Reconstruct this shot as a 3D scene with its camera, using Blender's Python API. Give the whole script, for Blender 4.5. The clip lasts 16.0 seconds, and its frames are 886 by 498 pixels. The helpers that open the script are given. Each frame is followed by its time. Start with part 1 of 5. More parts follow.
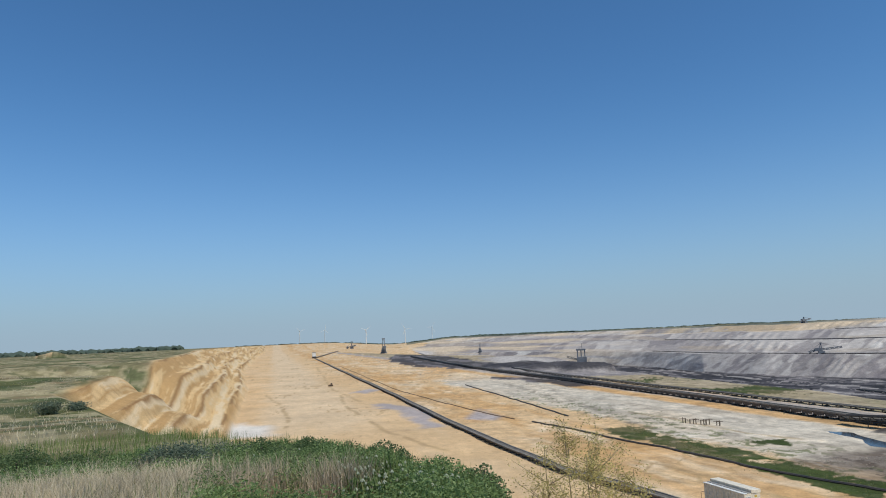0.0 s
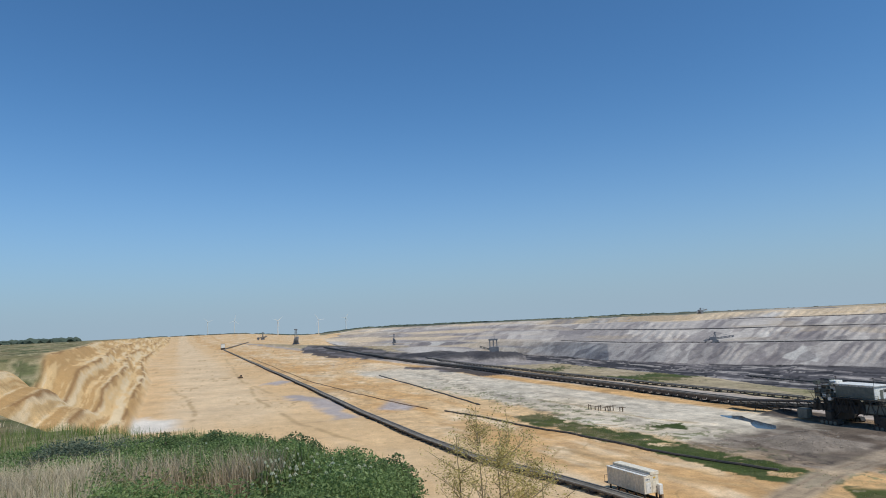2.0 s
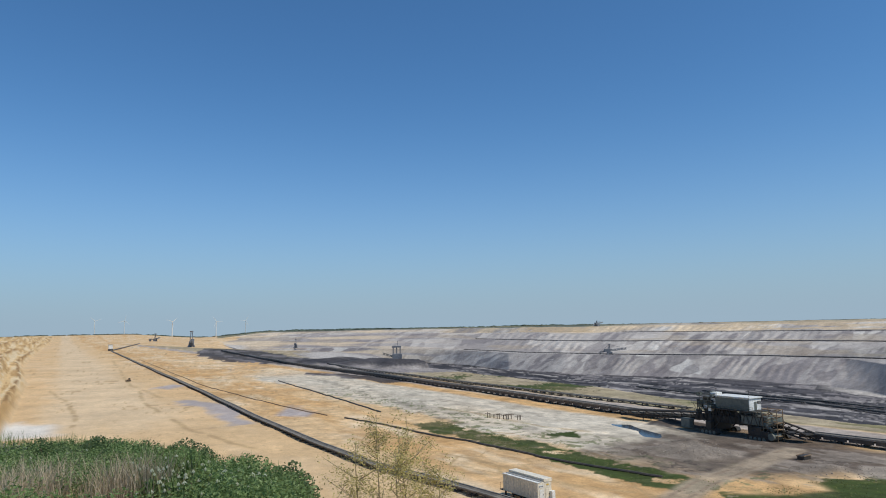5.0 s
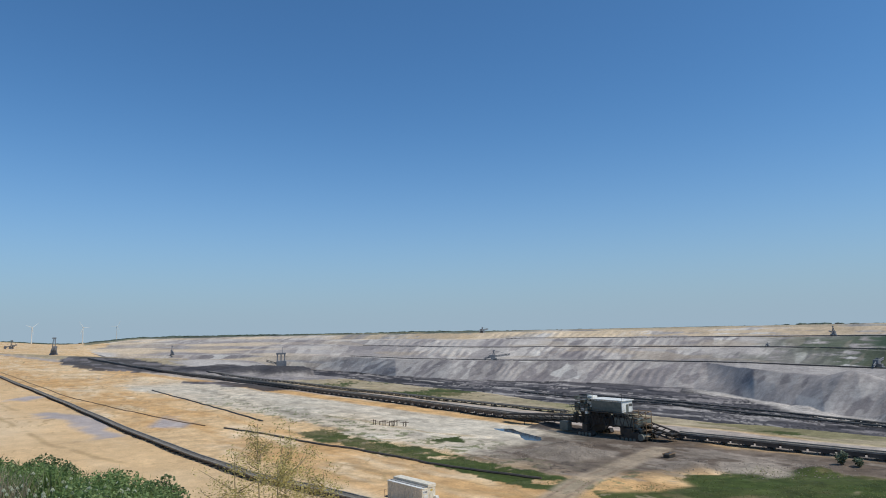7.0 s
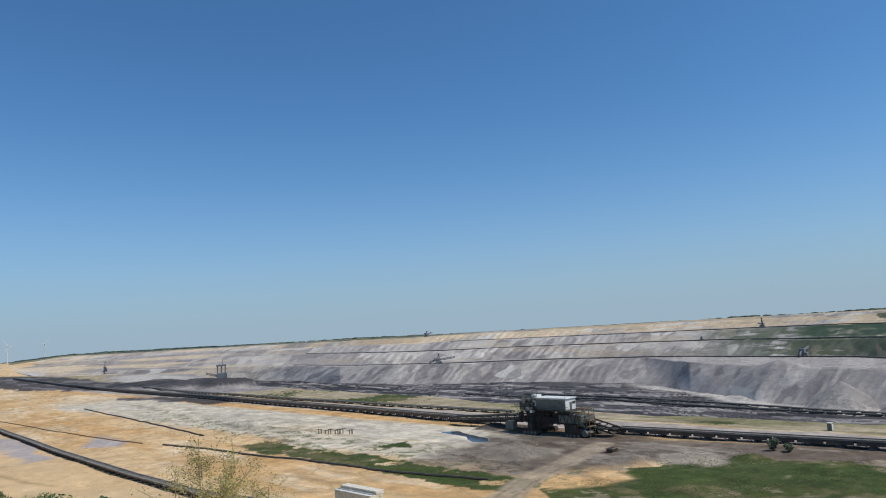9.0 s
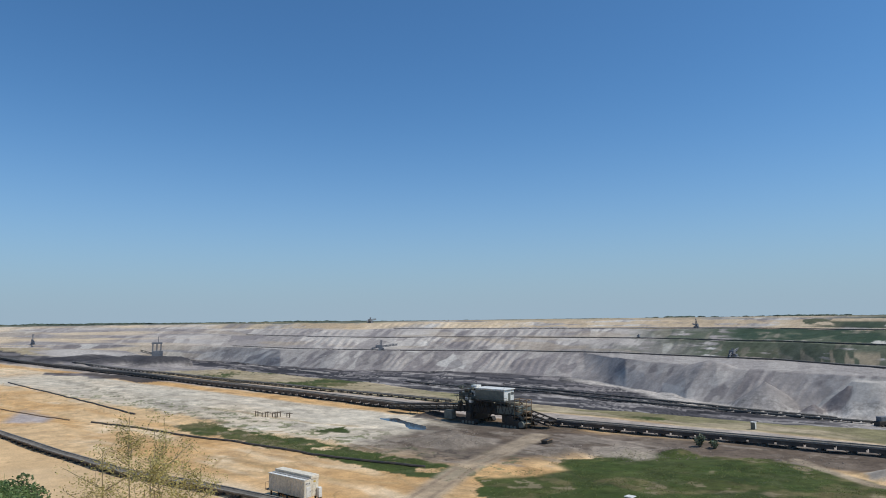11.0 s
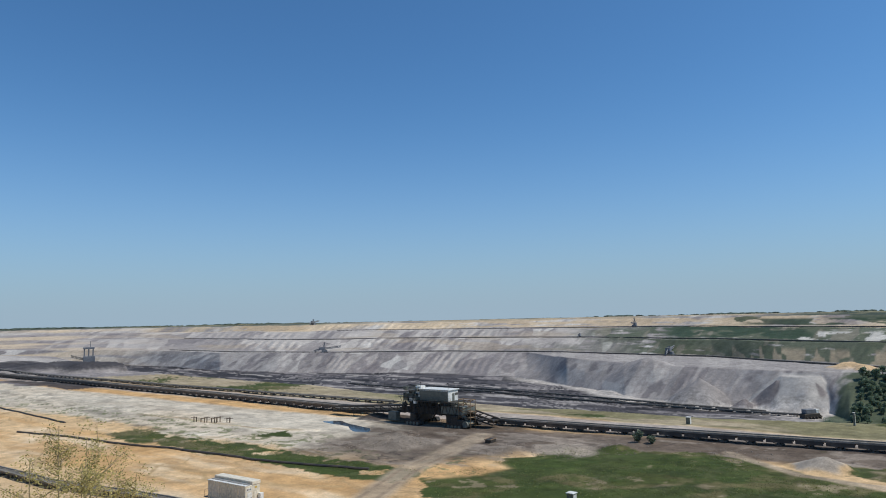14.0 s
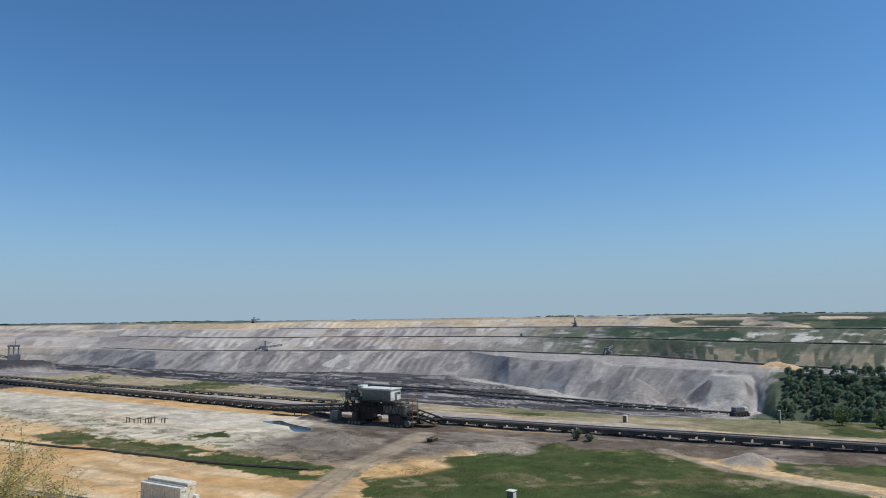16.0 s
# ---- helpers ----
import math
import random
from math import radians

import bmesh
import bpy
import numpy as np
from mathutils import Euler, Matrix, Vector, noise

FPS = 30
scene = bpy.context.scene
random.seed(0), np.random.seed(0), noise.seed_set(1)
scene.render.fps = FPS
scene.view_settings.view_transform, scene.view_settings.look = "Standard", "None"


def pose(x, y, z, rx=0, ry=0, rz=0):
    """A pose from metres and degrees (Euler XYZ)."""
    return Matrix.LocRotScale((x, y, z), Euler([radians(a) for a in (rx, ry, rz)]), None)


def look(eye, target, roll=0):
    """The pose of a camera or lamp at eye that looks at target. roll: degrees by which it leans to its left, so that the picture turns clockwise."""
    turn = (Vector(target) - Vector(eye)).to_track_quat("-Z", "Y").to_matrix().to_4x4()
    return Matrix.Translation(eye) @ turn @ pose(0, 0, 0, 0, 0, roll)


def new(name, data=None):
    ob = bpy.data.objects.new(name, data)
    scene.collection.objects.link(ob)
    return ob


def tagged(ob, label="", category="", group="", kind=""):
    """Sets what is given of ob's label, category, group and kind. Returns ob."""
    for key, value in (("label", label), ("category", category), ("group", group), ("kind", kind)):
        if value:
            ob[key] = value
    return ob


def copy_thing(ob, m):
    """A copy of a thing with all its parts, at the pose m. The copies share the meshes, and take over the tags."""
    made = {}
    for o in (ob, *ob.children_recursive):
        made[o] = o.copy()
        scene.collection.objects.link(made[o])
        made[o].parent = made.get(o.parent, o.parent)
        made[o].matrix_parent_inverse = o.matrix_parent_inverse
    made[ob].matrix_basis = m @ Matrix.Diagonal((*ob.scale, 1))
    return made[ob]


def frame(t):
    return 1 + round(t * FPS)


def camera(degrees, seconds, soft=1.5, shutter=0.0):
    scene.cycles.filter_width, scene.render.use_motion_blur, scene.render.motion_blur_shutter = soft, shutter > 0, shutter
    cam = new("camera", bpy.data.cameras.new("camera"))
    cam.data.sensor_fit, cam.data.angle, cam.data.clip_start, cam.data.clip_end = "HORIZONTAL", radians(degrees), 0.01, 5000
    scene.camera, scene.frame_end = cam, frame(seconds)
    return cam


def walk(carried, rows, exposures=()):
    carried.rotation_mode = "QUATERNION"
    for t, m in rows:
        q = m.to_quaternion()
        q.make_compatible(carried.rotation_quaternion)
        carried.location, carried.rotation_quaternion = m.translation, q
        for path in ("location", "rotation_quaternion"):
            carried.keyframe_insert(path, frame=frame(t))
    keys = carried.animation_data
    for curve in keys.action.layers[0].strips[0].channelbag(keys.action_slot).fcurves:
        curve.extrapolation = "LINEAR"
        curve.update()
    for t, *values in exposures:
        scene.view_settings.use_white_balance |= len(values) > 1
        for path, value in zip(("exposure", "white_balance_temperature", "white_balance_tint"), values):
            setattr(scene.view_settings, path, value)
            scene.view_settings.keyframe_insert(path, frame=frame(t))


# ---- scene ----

# ---- camera: stands on the lookout mound, 30 m above the bench, and turns to the right ----
EYE = 30.0
cam = camera(66.24, 16.0, soft=1.0)
TURNS = [
    (0.0, -0.00, 7.42, 2.55),
    (0.5, -1.63, 6.78, 1.78),
    (1.0, -3.31, 6.65, 2.33),
    (1.5, -4.91, 6.22, 2.17),
    (2.0, -7.18, 6.30, 2.66),
    (2.5, -8.31, 6.41, 2.40),
    (3.0, -9.83, 6.64, 2.16),
    (3.2, -10.60, 6.91, 1.66),
    (5.3, -16.61, 6.56, 1.25),
    (5.5, -17.77, 6.64, 1.28),
    (6.0, -20.46, 6.90, 1.68),
    (6.5, -23.06, 7.11, 1.43),
    (7.0, -24.60, 6.96, 1.13),
    (7.5, -26.27, 6.92, 1.39),
    (8.0, -27.32, 6.91, 1.20),
    (8.5, -28.15, 6.92, 1.25),
    (9.0, -29.26, 7.14, 3.18),
    (9.5, -32.04, 6.43, 0.16),
    (9.7, -32.87, 6.13, -0.29),
    (11.8, -34.60, 6.10, 1.15),
    (12.0, -34.92, 6.14, 1.22),
    (12.5, -35.77, 6.28, 1.28),
    (13.0, -36.65, 6.11, 1.50),
    (13.5, -37.64, 6.07, 1.38),
    (14.0, -38.65, 6.00, 1.23),
    (14.5, -39.71, 5.98, 1.17),
    (15.0, -41.01, 5.94, 1.27),
    (15.5, -42.05, 5.94, 1.10),
    (16.0, -43.37, 5.85, 0.82),
]
walk(cam, [(t, pose(0, 0, EYE, 90 + p, r, y)) for t, y, p, r in TURNS], exposures=[(0.0, 0.0), (16.0, 0.0)])

# ---- sky and sun ----
SUN_BEARING, SUN_HEIGHT = 138.0, 58.0
world = bpy.data.worlds.new("sky")
scene.world = world
world.use_nodes = True
wn = world.node_tree
sky = wn.nodes.new("ShaderNodeTexSky")
sky.sky_type, sky.sun_disc = "NISHITA", False
sky.sun_elevation, sky.sun_rotation = radians(SUN_HEIGHT), radians(SUN_BEARING)
sky.altitude, sky.air_density, sky.dust_density, sky.ozone_density = 100, 0.8, 0.7, 2.0
wn.nodes["Background"].inputs["Strength"].default_value = 0.119
tint = wn.nodes.new("ShaderNodeMix")
tint.data_type, tint.blend_type = "RGBA", "MULTIPLY"
tint.inputs["Factor"].default_value, tint.inputs["B"].default_value = 1.0, (0.50, 0.873, 1.10, 1)
wn.links.new(sky.outputs[0], tint.inputs["A"])
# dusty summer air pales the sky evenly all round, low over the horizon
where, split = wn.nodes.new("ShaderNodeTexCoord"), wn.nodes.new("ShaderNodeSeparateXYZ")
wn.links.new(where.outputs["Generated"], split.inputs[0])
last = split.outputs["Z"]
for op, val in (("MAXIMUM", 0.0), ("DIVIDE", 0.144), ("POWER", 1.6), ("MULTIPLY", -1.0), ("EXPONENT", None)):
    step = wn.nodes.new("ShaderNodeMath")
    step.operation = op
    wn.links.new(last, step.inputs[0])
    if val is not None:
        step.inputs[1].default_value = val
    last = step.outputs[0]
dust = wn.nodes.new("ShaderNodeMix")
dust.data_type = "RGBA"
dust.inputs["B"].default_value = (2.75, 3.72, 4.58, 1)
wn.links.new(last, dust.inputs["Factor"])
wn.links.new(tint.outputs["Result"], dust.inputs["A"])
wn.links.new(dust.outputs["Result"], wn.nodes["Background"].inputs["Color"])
sun = new("sun", bpy.data.lights.new("sun", "SUN"))
sun.data.energy, sun.data.angle, sun.data.color = 3.2, radians(0.5), (1.0, 0.94, 0.84)
sb, sh = radians(SUN_BEARING), radians(SUN_HEIGHT)
sun.matrix_world = look((math.sin(sb) * math.cos(sh) * 300, math.cos(sb) * math.cos(sh) * 300, 300 * math.sin(sh)), (0, 0, 0))

# ---- materials ----
def nodes_of(name):
    m = bpy.data.materials.new(name)
    m.use_nodes = True
    return m, m.node_tree, m.node_tree.nodes["Principled BSDF"]


def noise_node(nt, scale, detail=4.0, rough=0.55, stretch=(1, 1, 1)):
    co = nt.nodes.new("ShaderNodeTexCoord")
    mp = nt.nodes.new("ShaderNodeMapping")
    mp.inputs["Scale"].default_value = stretch
    nz = nt.nodes.new("ShaderNodeTexNoise")
    nz.inputs["Scale"].default_value, nz.inputs["Detail"].default_value = scale, detail
    nz.inputs["Roughness"].default_value = rough
    nt.links.new(co.outputs["Object"], mp.inputs["Vector"])
    nt.links.new(mp.outputs["Vector"], nz.inputs["Vector"])
    return nz


def span(nt, src, lo, hi, a=0.3, b=0.7):
    r = nt.nodes.new("ShaderNodeMapRange")
    r.inputs["From Min"].default_value, r.inputs["From Max"].default_value = a, b
    r.inputs["To Min"].default_value, r.inputs["To Max"].default_value = lo, hi
    nt.links.new(src, r.inputs["Value"])
    return r.outputs[0]


def times(nt, col, val):
    v = nt.nodes.new("ShaderNodeVectorMath")
    v.operation = "SCALE"
    nt.links.new(col, v.inputs[0])
    nt.links.new(val, v.inputs["Scale"])
    return v.outputs[0]


def bumped(nt, bsdf, src, strength, dist):
    b = nt.nodes.new("ShaderNodeBump")
    b.inputs["Strength"].default_value, b.inputs["Distance"].default_value = strength, dist
    nt.links.new(src, b.inputs["Height"])
    nt.links.new(b.outputs[0], bsdf.inputs["Normal"])


def worn(name, a, b, scale, rough=0.7, metal=0.0, bump=0.2, dist=0.02, fine=6.0):
    """Two tones mixed by a coarse noise, a fine grain over them."""
    m, nt, bs = nodes_of(name)
    coarse, grain = noise_node(nt, scale), noise_node(nt, scale * fine, 3.0)
    mix = nt.nodes.new("ShaderNodeMix")
    mix.data_type = "RGBA"
    mix.inputs["A"].default_value, mix.inputs["B"].default_value = (*a, 1), (*b, 1)
    nt.links.new(span(nt, coarse.outputs[0], 0, 1, 0.35, 0.65), mix.inputs["Factor"])
    nt.links.new(times(nt, mix.outputs["Result"], span(nt, grain.outputs[0], 0.8, 1.2)), bs.inputs["Base Color"])
    nt.links.new(span(nt, coarse.outputs[0], max(0.02, rough - 0.12), min(1, rough + 0.12)), bs.inputs["Roughness"])
    bs.inputs["Metallic"].default_value = metal
    bumped(nt, bs, grain.outputs[0], bump, dist)
    return m


def ground_material():
    m, nt, bs = nodes_of("bare_soil")
    at = nt.nodes.new("ShaderNodeAttribute")
    at.attribute_name = "soil"
    big, mid, fine = noise_node(nt, 0.025, 9.0, 0.68), noise_node(nt, 0.35, 6.0, 0.65), noise_node(nt, 3.0, 4.0, 0.6)

    def grained(src):
        """1 plus the noise, as strong as the soil's own coarseness."""
        n = nt.nodes.new("ShaderNodeMath")
        n.operation = "MULTIPLY_ADD"
        n.inputs[2].default_value = 1.0
        nt.links.new(src, n.inputs[0])
        nt.links.new(at.outputs["Alpha"], n.inputs[1])
        return n.outputs[0]

    # streaks along the benches: scraper passes and wash lines
    along = noise_node(nt, 0.30, 7.0, 0.66, (1, 6.0, 1))
    for link in list(nt.links):
        if link.to_node == along and link.from_node.type == "MAPPING":
            link.from_node.vector_type = "TEXTURE"
            link.from_node.inputs["Rotation"].default_value = (0, 0, radians(13.9))
    c = times(nt, at.outputs["Color"], span(nt, big.outputs[0], 0.84, 1.16))
    crisp = noise_node(nt, 0.11, 11.0, 0.74)
    c = times(nt, c, grained(span(nt, mid.outputs[0], -0.26, 0.26)))
    c = times(nt, c, grained(span(nt, along.outputs[0], -0.20, 0.20)))
    c = times(nt, c, grained(span(nt, crisp.outputs[0], -0.34, 0.30, 0.36, 0.64)))
    c = times(nt, c, span(nt, fine.outputs[0], 0.84, 1.16))
    nt.links.new(c, bs.inputs["Base Color"])
    bs.inputs["Roughness"].default_value = 0.95
    bs.inputs["Specular IOR Level"].default_value = 0.15
    both = nt.nodes.new("ShaderNodeMath")
    both.operation = "MULTIPLY_ADD"
    both.inputs[1].default_value = 2.5
    nt.links.new(big.outputs[0], both.inputs[0])
    nt.links.new(mid.outputs[0], both.inputs[2])
    bumped(nt, bs, both.outputs[0], 0.35, 0.5)
    return m


M_GROUND = ground_material()
M_DARK_STEEL = worn("dark_steel", (0.035, 0.034, 0.032), (0.075, 0.06, 0.045), 1.2, 0.65, 0.3)
M_GREY_STEEL = worn("grey_green_steel", (0.11, 0.125, 0.105), (0.20, 0.20, 0.165), 0.8, 0.6, 0.1)
M_RUST = worn("rusty_steel", (0.20, 0.12, 0.06), (0.28, 0.20, 0.12), 0.9, 0.8)
M_RUBBER = worn("belt_rubber", (0.125, 0.112, 0.092), (0.23, 0.20, 0.16), 0.5, 0.85)
M_BELT_STEEL = worn("dusty_belt_steel", (0.05, 0.046, 0.042), (0.13, 0.11, 0.088), 0.9, 0.75)
M_DUSTY = worn("dusty_rail", (0.15, 0.14, 0.12), (0.30, 0.27, 0.23), 0.4, 0.8)
M_WHITE = worn("white_paint", (0.78, 0.78, 0.73), (0.66, 0.64, 0.58), 0.5, 0.5, 0.0, 0.1, 0.01)
M_CREAM = worn("cream_sheet", (0.78, 0.70, 0.55), (0.66, 0.60, 0.47), 0.35, 0.55, 0.0, 0.15, 0.01)
M_PANEL = worn("grey_panel", (0.22, 0.22, 0.21), (0.30, 0.29, 0.27), 0.8, 0.6)
# distant machines: the haze's pale blue-grey is put into the steel colour
M_FAR_STEEL = worn("hazed_machine_steel", (0.13, 0.14, 0.155), (0.20, 0.205, 0.215), 0.1, 0.7)
M_PIPE = worn("black_pipe", (0.04, 0.037, 0.035), (0.10, 0.08, 0.06), 0.3, 0.7)
M_ORANGE_PIPE = worn("sandy_pipe", (0.26, 0.17, 0.09), (0.17, 0.11, 0.06), 0.2, 0.8)
M_WOOD = worn("old_timber", (0.12, 0.09, 0.06), (0.19, 0.15, 0.11), 1.5, 0.85)
M_BARK = worn("bark", (0.10, 0.075, 0.05), (0.16, 0.125, 0.085), 6.0, 0.9)
M_TWIG = worn("young_twig", (0.26, 0.20, 0.11), (0.36, 0.28, 0.16), 6.0, 0.85)
M_STONE = worn("rubble_stone", (0.20, 0.165, 0.13), (0.36, 0.30, 0.235), 0.6, 0.9)
M_LETTER = worn("printed_bars", (0.08, 0.08, 0.08), (0.11, 0.11, 0.11), 2.0, 0.6)
M_YELLOW = worn("yellow_paint", (0.60, 0.42, 0.06), (0.5, 0.34, 0.06), 1.0, 0.5)


def leaf_material(name, a, b, gloss=0.55):
    """Thin leaves: tone varies from leaf to leaf, and light shines through."""
    m, nt, bs = nodes_of(name)
    geo = nt.nodes.new("ShaderNodeNewGeometry")
    mix = nt.nodes.new("ShaderNodeMix")
    mix.data_type = "RGBA"
    mix.inputs["A"].default_value, mix.inputs["B"].default_value = (*a, 1), (*b, 1)
    nt.links.new(geo.outputs["Random Per Island"], mix.inputs["Factor"])
    patch = noise_node(nt, 0.7, 3.0)
    c = times(nt, mix.outputs["Result"], span(nt, patch.outputs[0], 0.75, 1.3))
    nt.links.new(c, bs.inputs["Base Color"])
    bs.inputs["Roughness"].default_value = gloss
    bs.inputs["Specular IOR Level"].default_value = 0.3
    thin = nt.nodes.new("ShaderNodeBsdfTranslucent")
    nt.links.new(c, thin.inputs["Color"])
    add = nt.nodes.new("ShaderNodeMixShader")
    add.inputs[0].default_value = 0.4
    nt.links.new(bs.outputs[0], add.inputs[1])
    nt.links.new(thin.outputs[0], add.inputs[2])
    nt.links.new(add.outputs[0], nt.nodes["Material Output"].inputs["Surface"])
    return m


M_LEAF = leaf_material("weed_leaf", (0.11, 0.18, 0.05), (0.26, 0.34, 0.13))
M_LEAF_DARK = leaf_material("shrub_leaf", (0.07, 0.115, 0.04), (0.17, 0.23, 0.095))
M_LEAF_BLUE = leaf_material("willow_leaf", (0.10, 0.135, 0.085), (0.21, 0.245, 0.16))
M_LEAF_YELLOW = leaf_material("sapling_leaf", (0.48, 0.40, 0.13), (0.66, 0.54, 0.22))
M_GRASS = leaf_material("green_grass", (0.10, 0.17, 0.035), (0.24, 0.28, 0.09))
M_TURF = leaf_material("bench_turf", (0.12, 0.14, 0.036), (0.20, 0.21, 0.075))
M_PINK_STRAW = leaf_material("seeding_grass", (0.44, 0.35, 0.22), (0.62, 0.50, 0.35))
M_STRAW = leaf_material("dry_grass", (0.48, 0.40, 0.25), (0.70, 0.60, 0.42))
M_UMBEL = leaf_material("white_flower", (0.46, 0.50, 0.34), (0.62, 0.64, 0.48))
M_FOREST = leaf_material("forest_leaf", (0.15, 0.22, 0.14), (0.26, 0.32, 0.21))
M_FAR_WOOD = worn("distant_trees", (0.05, 0.075, 0.055), (0.075, 0.10, 0.07), 0.05, 0.95)


def water_material():
    m, nt, bs = nodes_of("pool_water")
    nz = noise_node(nt, 0.5, 3.0, 0.5)
    bs.inputs["Base Color"].default_value = (0.04, 0.045, 0.05, 1)
    bs.inputs["Roughness"].default_value = 0.12
    bumped(nt, bs, nz.outputs[0], 0.15, 0.05)
    return m


M_WATER = water_material()

# ---- the ground: mound, sand bench, pit floor, spoil terraces, plain ----
def lattice(hx, hy):
    """A random number from 0 to 1 for each knot of a grid."""
    h = hx + hy
    h = (h ^ (h >> np.uint32(13))) * np.uint32(1274126177)
    return ((h ^ (h >> np.uint32(16))) & np.uint32(0xFFFF)) / 65535.0


def vnoise(x, y, seed=0):
    x, y = np.broadcast_arrays(np.asarray(x, float), np.asarray(y, float))
    ix, iy = np.floor(x), np.floor(y)
    fx, fy = x - ix, y - iy
    fx, fy = fx * fx * (3 - 2 * fx), fy * fy * (3 - 2 * fy)
    kx, ky = np.uint32(374761393), np.uint32(668265263)
    hx = np.atleast_1d(ix.astype(np.int32)).view(np.uint32) * kx + np.uint32(seed * 974634777 & 0xFFFFFFFF)
    hy = np.atleast_1d(iy.astype(np.int32)).view(np.uint32) * ky
    a, b, c, d = lattice(hx, hy), lattice(hx + kx, hy), lattice(hx, hy + ky), lattice(hx + kx, hy + ky)
    return ((a + (b - a) * fx) * (1 - fy) + (c + (d - c) * fx) * fy).reshape(x.shape)


def fbm(x, y, scale, octaves=4, seed=0):
    """Layered noise from 0 to 1, mean 0.5; scale is the size of its largest spots in metres."""
    s, amp, total = 0.0, 1.0, 0.0
    for k in range(octaves):
        s = s + amp * vnoise(np.asarray(x) * 2 ** k / scale, np.asarray(y) * 2 ** k / scale, seed + 17 * k)
        total += amp
        amp *= 0.55
    return s / total


def smooth(a, b, x):
    t = np.clip((np.asarray(x, float) - a) / (b - a), 0, 1)
    return t * t * (3 - 2 * t)


ALONG = radians(-13.9)  # bearing of the belts and benches
SA, CA = math.sin(ALONG), math.cos(ALONG)


def to_uv(x, y):
    """u along the benches, v across them."""
    return SA * x + CA * y, CA * x - SA * y


def from_uv(u, v):
    return SA * u + CA * v, CA * u - SA * v


def inside(x, y, ring, soft):
    """How far inside a ring of plan points, as 0 to 1 over a soft edge."""
    best, wind = np.full(x.shape, 1e9), np.zeros(x.shape, bool)
    for (ax, ay), (bx, by) in zip(ring, ring[1:] + ring[:1]):
        dx, dy = bx - ax, by - ay
        t = np.clip(((x - ax) * dx + (y - ay) * dy) / (dx * dx + dy * dy), 0, 1)
        best = np.minimum(best, np.hypot(x - ax - t * dx, y - ay - t * dy))
        wind ^= ((ay > y) != (by > y)) & (x < dx * (y - ay) / (dy if dy else 1e-9) + ax)
    return smooth(-soft, soft, np.where(wind, best, -best))


FLOOR, TIER_1, TIER_2, TIER_3 = -60.0, -27.0, -6.0, 9.0


def plan(bearing):
    """Distances from the lookout at which the pit's edges lie, by bearing."""
    f = lambda xs, ys: np.interp(bearing, xs, ys)
    edge = f([-10, -8, -5, 0, 5, 9, 11, 14, 18, 23, 28, 33, 42, 46, 53, 60, 70, 80], [2300, 1900, 1500, 1150, 980, 860, 640, 522, 445, 382, 338, 293, 246, 233, 225, 216, 218, 228])
    c1 = f([-6, 0, 5, 11, 16, 20.6, 25.3, 30, 34.6, 39, 45.5, 46.9, 48.8, 55.6, 60, 64.3, 70, 75, 82], [2900, 2500, 2300, 2000, 1737, 1497, 1377, 1305, 1275, 1250, 1174, 1091, 991, 843, 799, 765, 746, 716, 700])
    toe = np.minimum(f([-6, 0, 5, 11, 16, 20.6, 25, 30, 34.5, 39, 43.3, 44.5, 47.4, 48.7, 53.3, 57.8, 62, 66, 67.5, 69, 75], [2800, 2400, 2200, 1920, 1680, 1440, 1320, 1245, 1213, 1159, 1080, 1068, 982, 928, 800, 750, 735, 725, 712, 655, 640]), c1 - 45)
    b1 = f([0, 16, 25, 33, 41.7, 48.8, 55.7, 60, 64.3, 70, 76], [2600, 1810, 1440, 1368, 1261, 1162, 1064, 1020, 928, 851, 800])
    c2 = f([0, 5, 11, 16, 20.6, 25.3, 30, 34.7, 43.5, 51, 58, 64.4, 70.3, 76], [2750, 2560, 2400, 2200, 1858, 1586, 1470, 1430, 1339, 1230, 1067, 970, 905, 875])
    c2 = np.maximum(c2, b1 + 35)
    c3 = f([0, 16, 20, 26, 33, 44, 53, 60, 66, 76], [2950, 2500, 2150, 1850, 1671, 1460, 1390, 1266, 1100, 980])
    c3 = np.maximum(c3, c2 + 75)
    return edge, toe, c1, np.maximum(b1, c1 + 15), c2, c2 + 40, c3


def top_height(u, v, r):
    z = np.interp(r, [0, 8, 20, 60, 110, 170, 230, 400, 800, 3000], [28.3, 28.2, 27.2, 23.7, 21.3, 21.5, 25.0, 26.5, 29.0, 30.0])
    return z - 10.5 * np.exp(-((u - 256) / 26) ** 2) * smooth(-95, -55, v)


def bank_share(u, v):
    """0 at the foot of the cut bank and of the mound, 1 on the grassy top."""
    foot = np.interp(u, [-400, 0, 30, 60, 120, 165, 300, 500, 800, 1340, 2300], [66, 66, 58, 40, 10, -12, -15, -17, -33, -37, -40])
    wide = np.interp(u, [0, 30, 60, 120, 165, 264, 600, 1500], [63, 60, 50, 38, 34, 32, 45, 60])
    foot = foot + 2.2 * (fbm(u / 3, v / 4, 20, 4, 5) - 0.5) * smooth(120, 170, u)
    return (foot - v) / wide


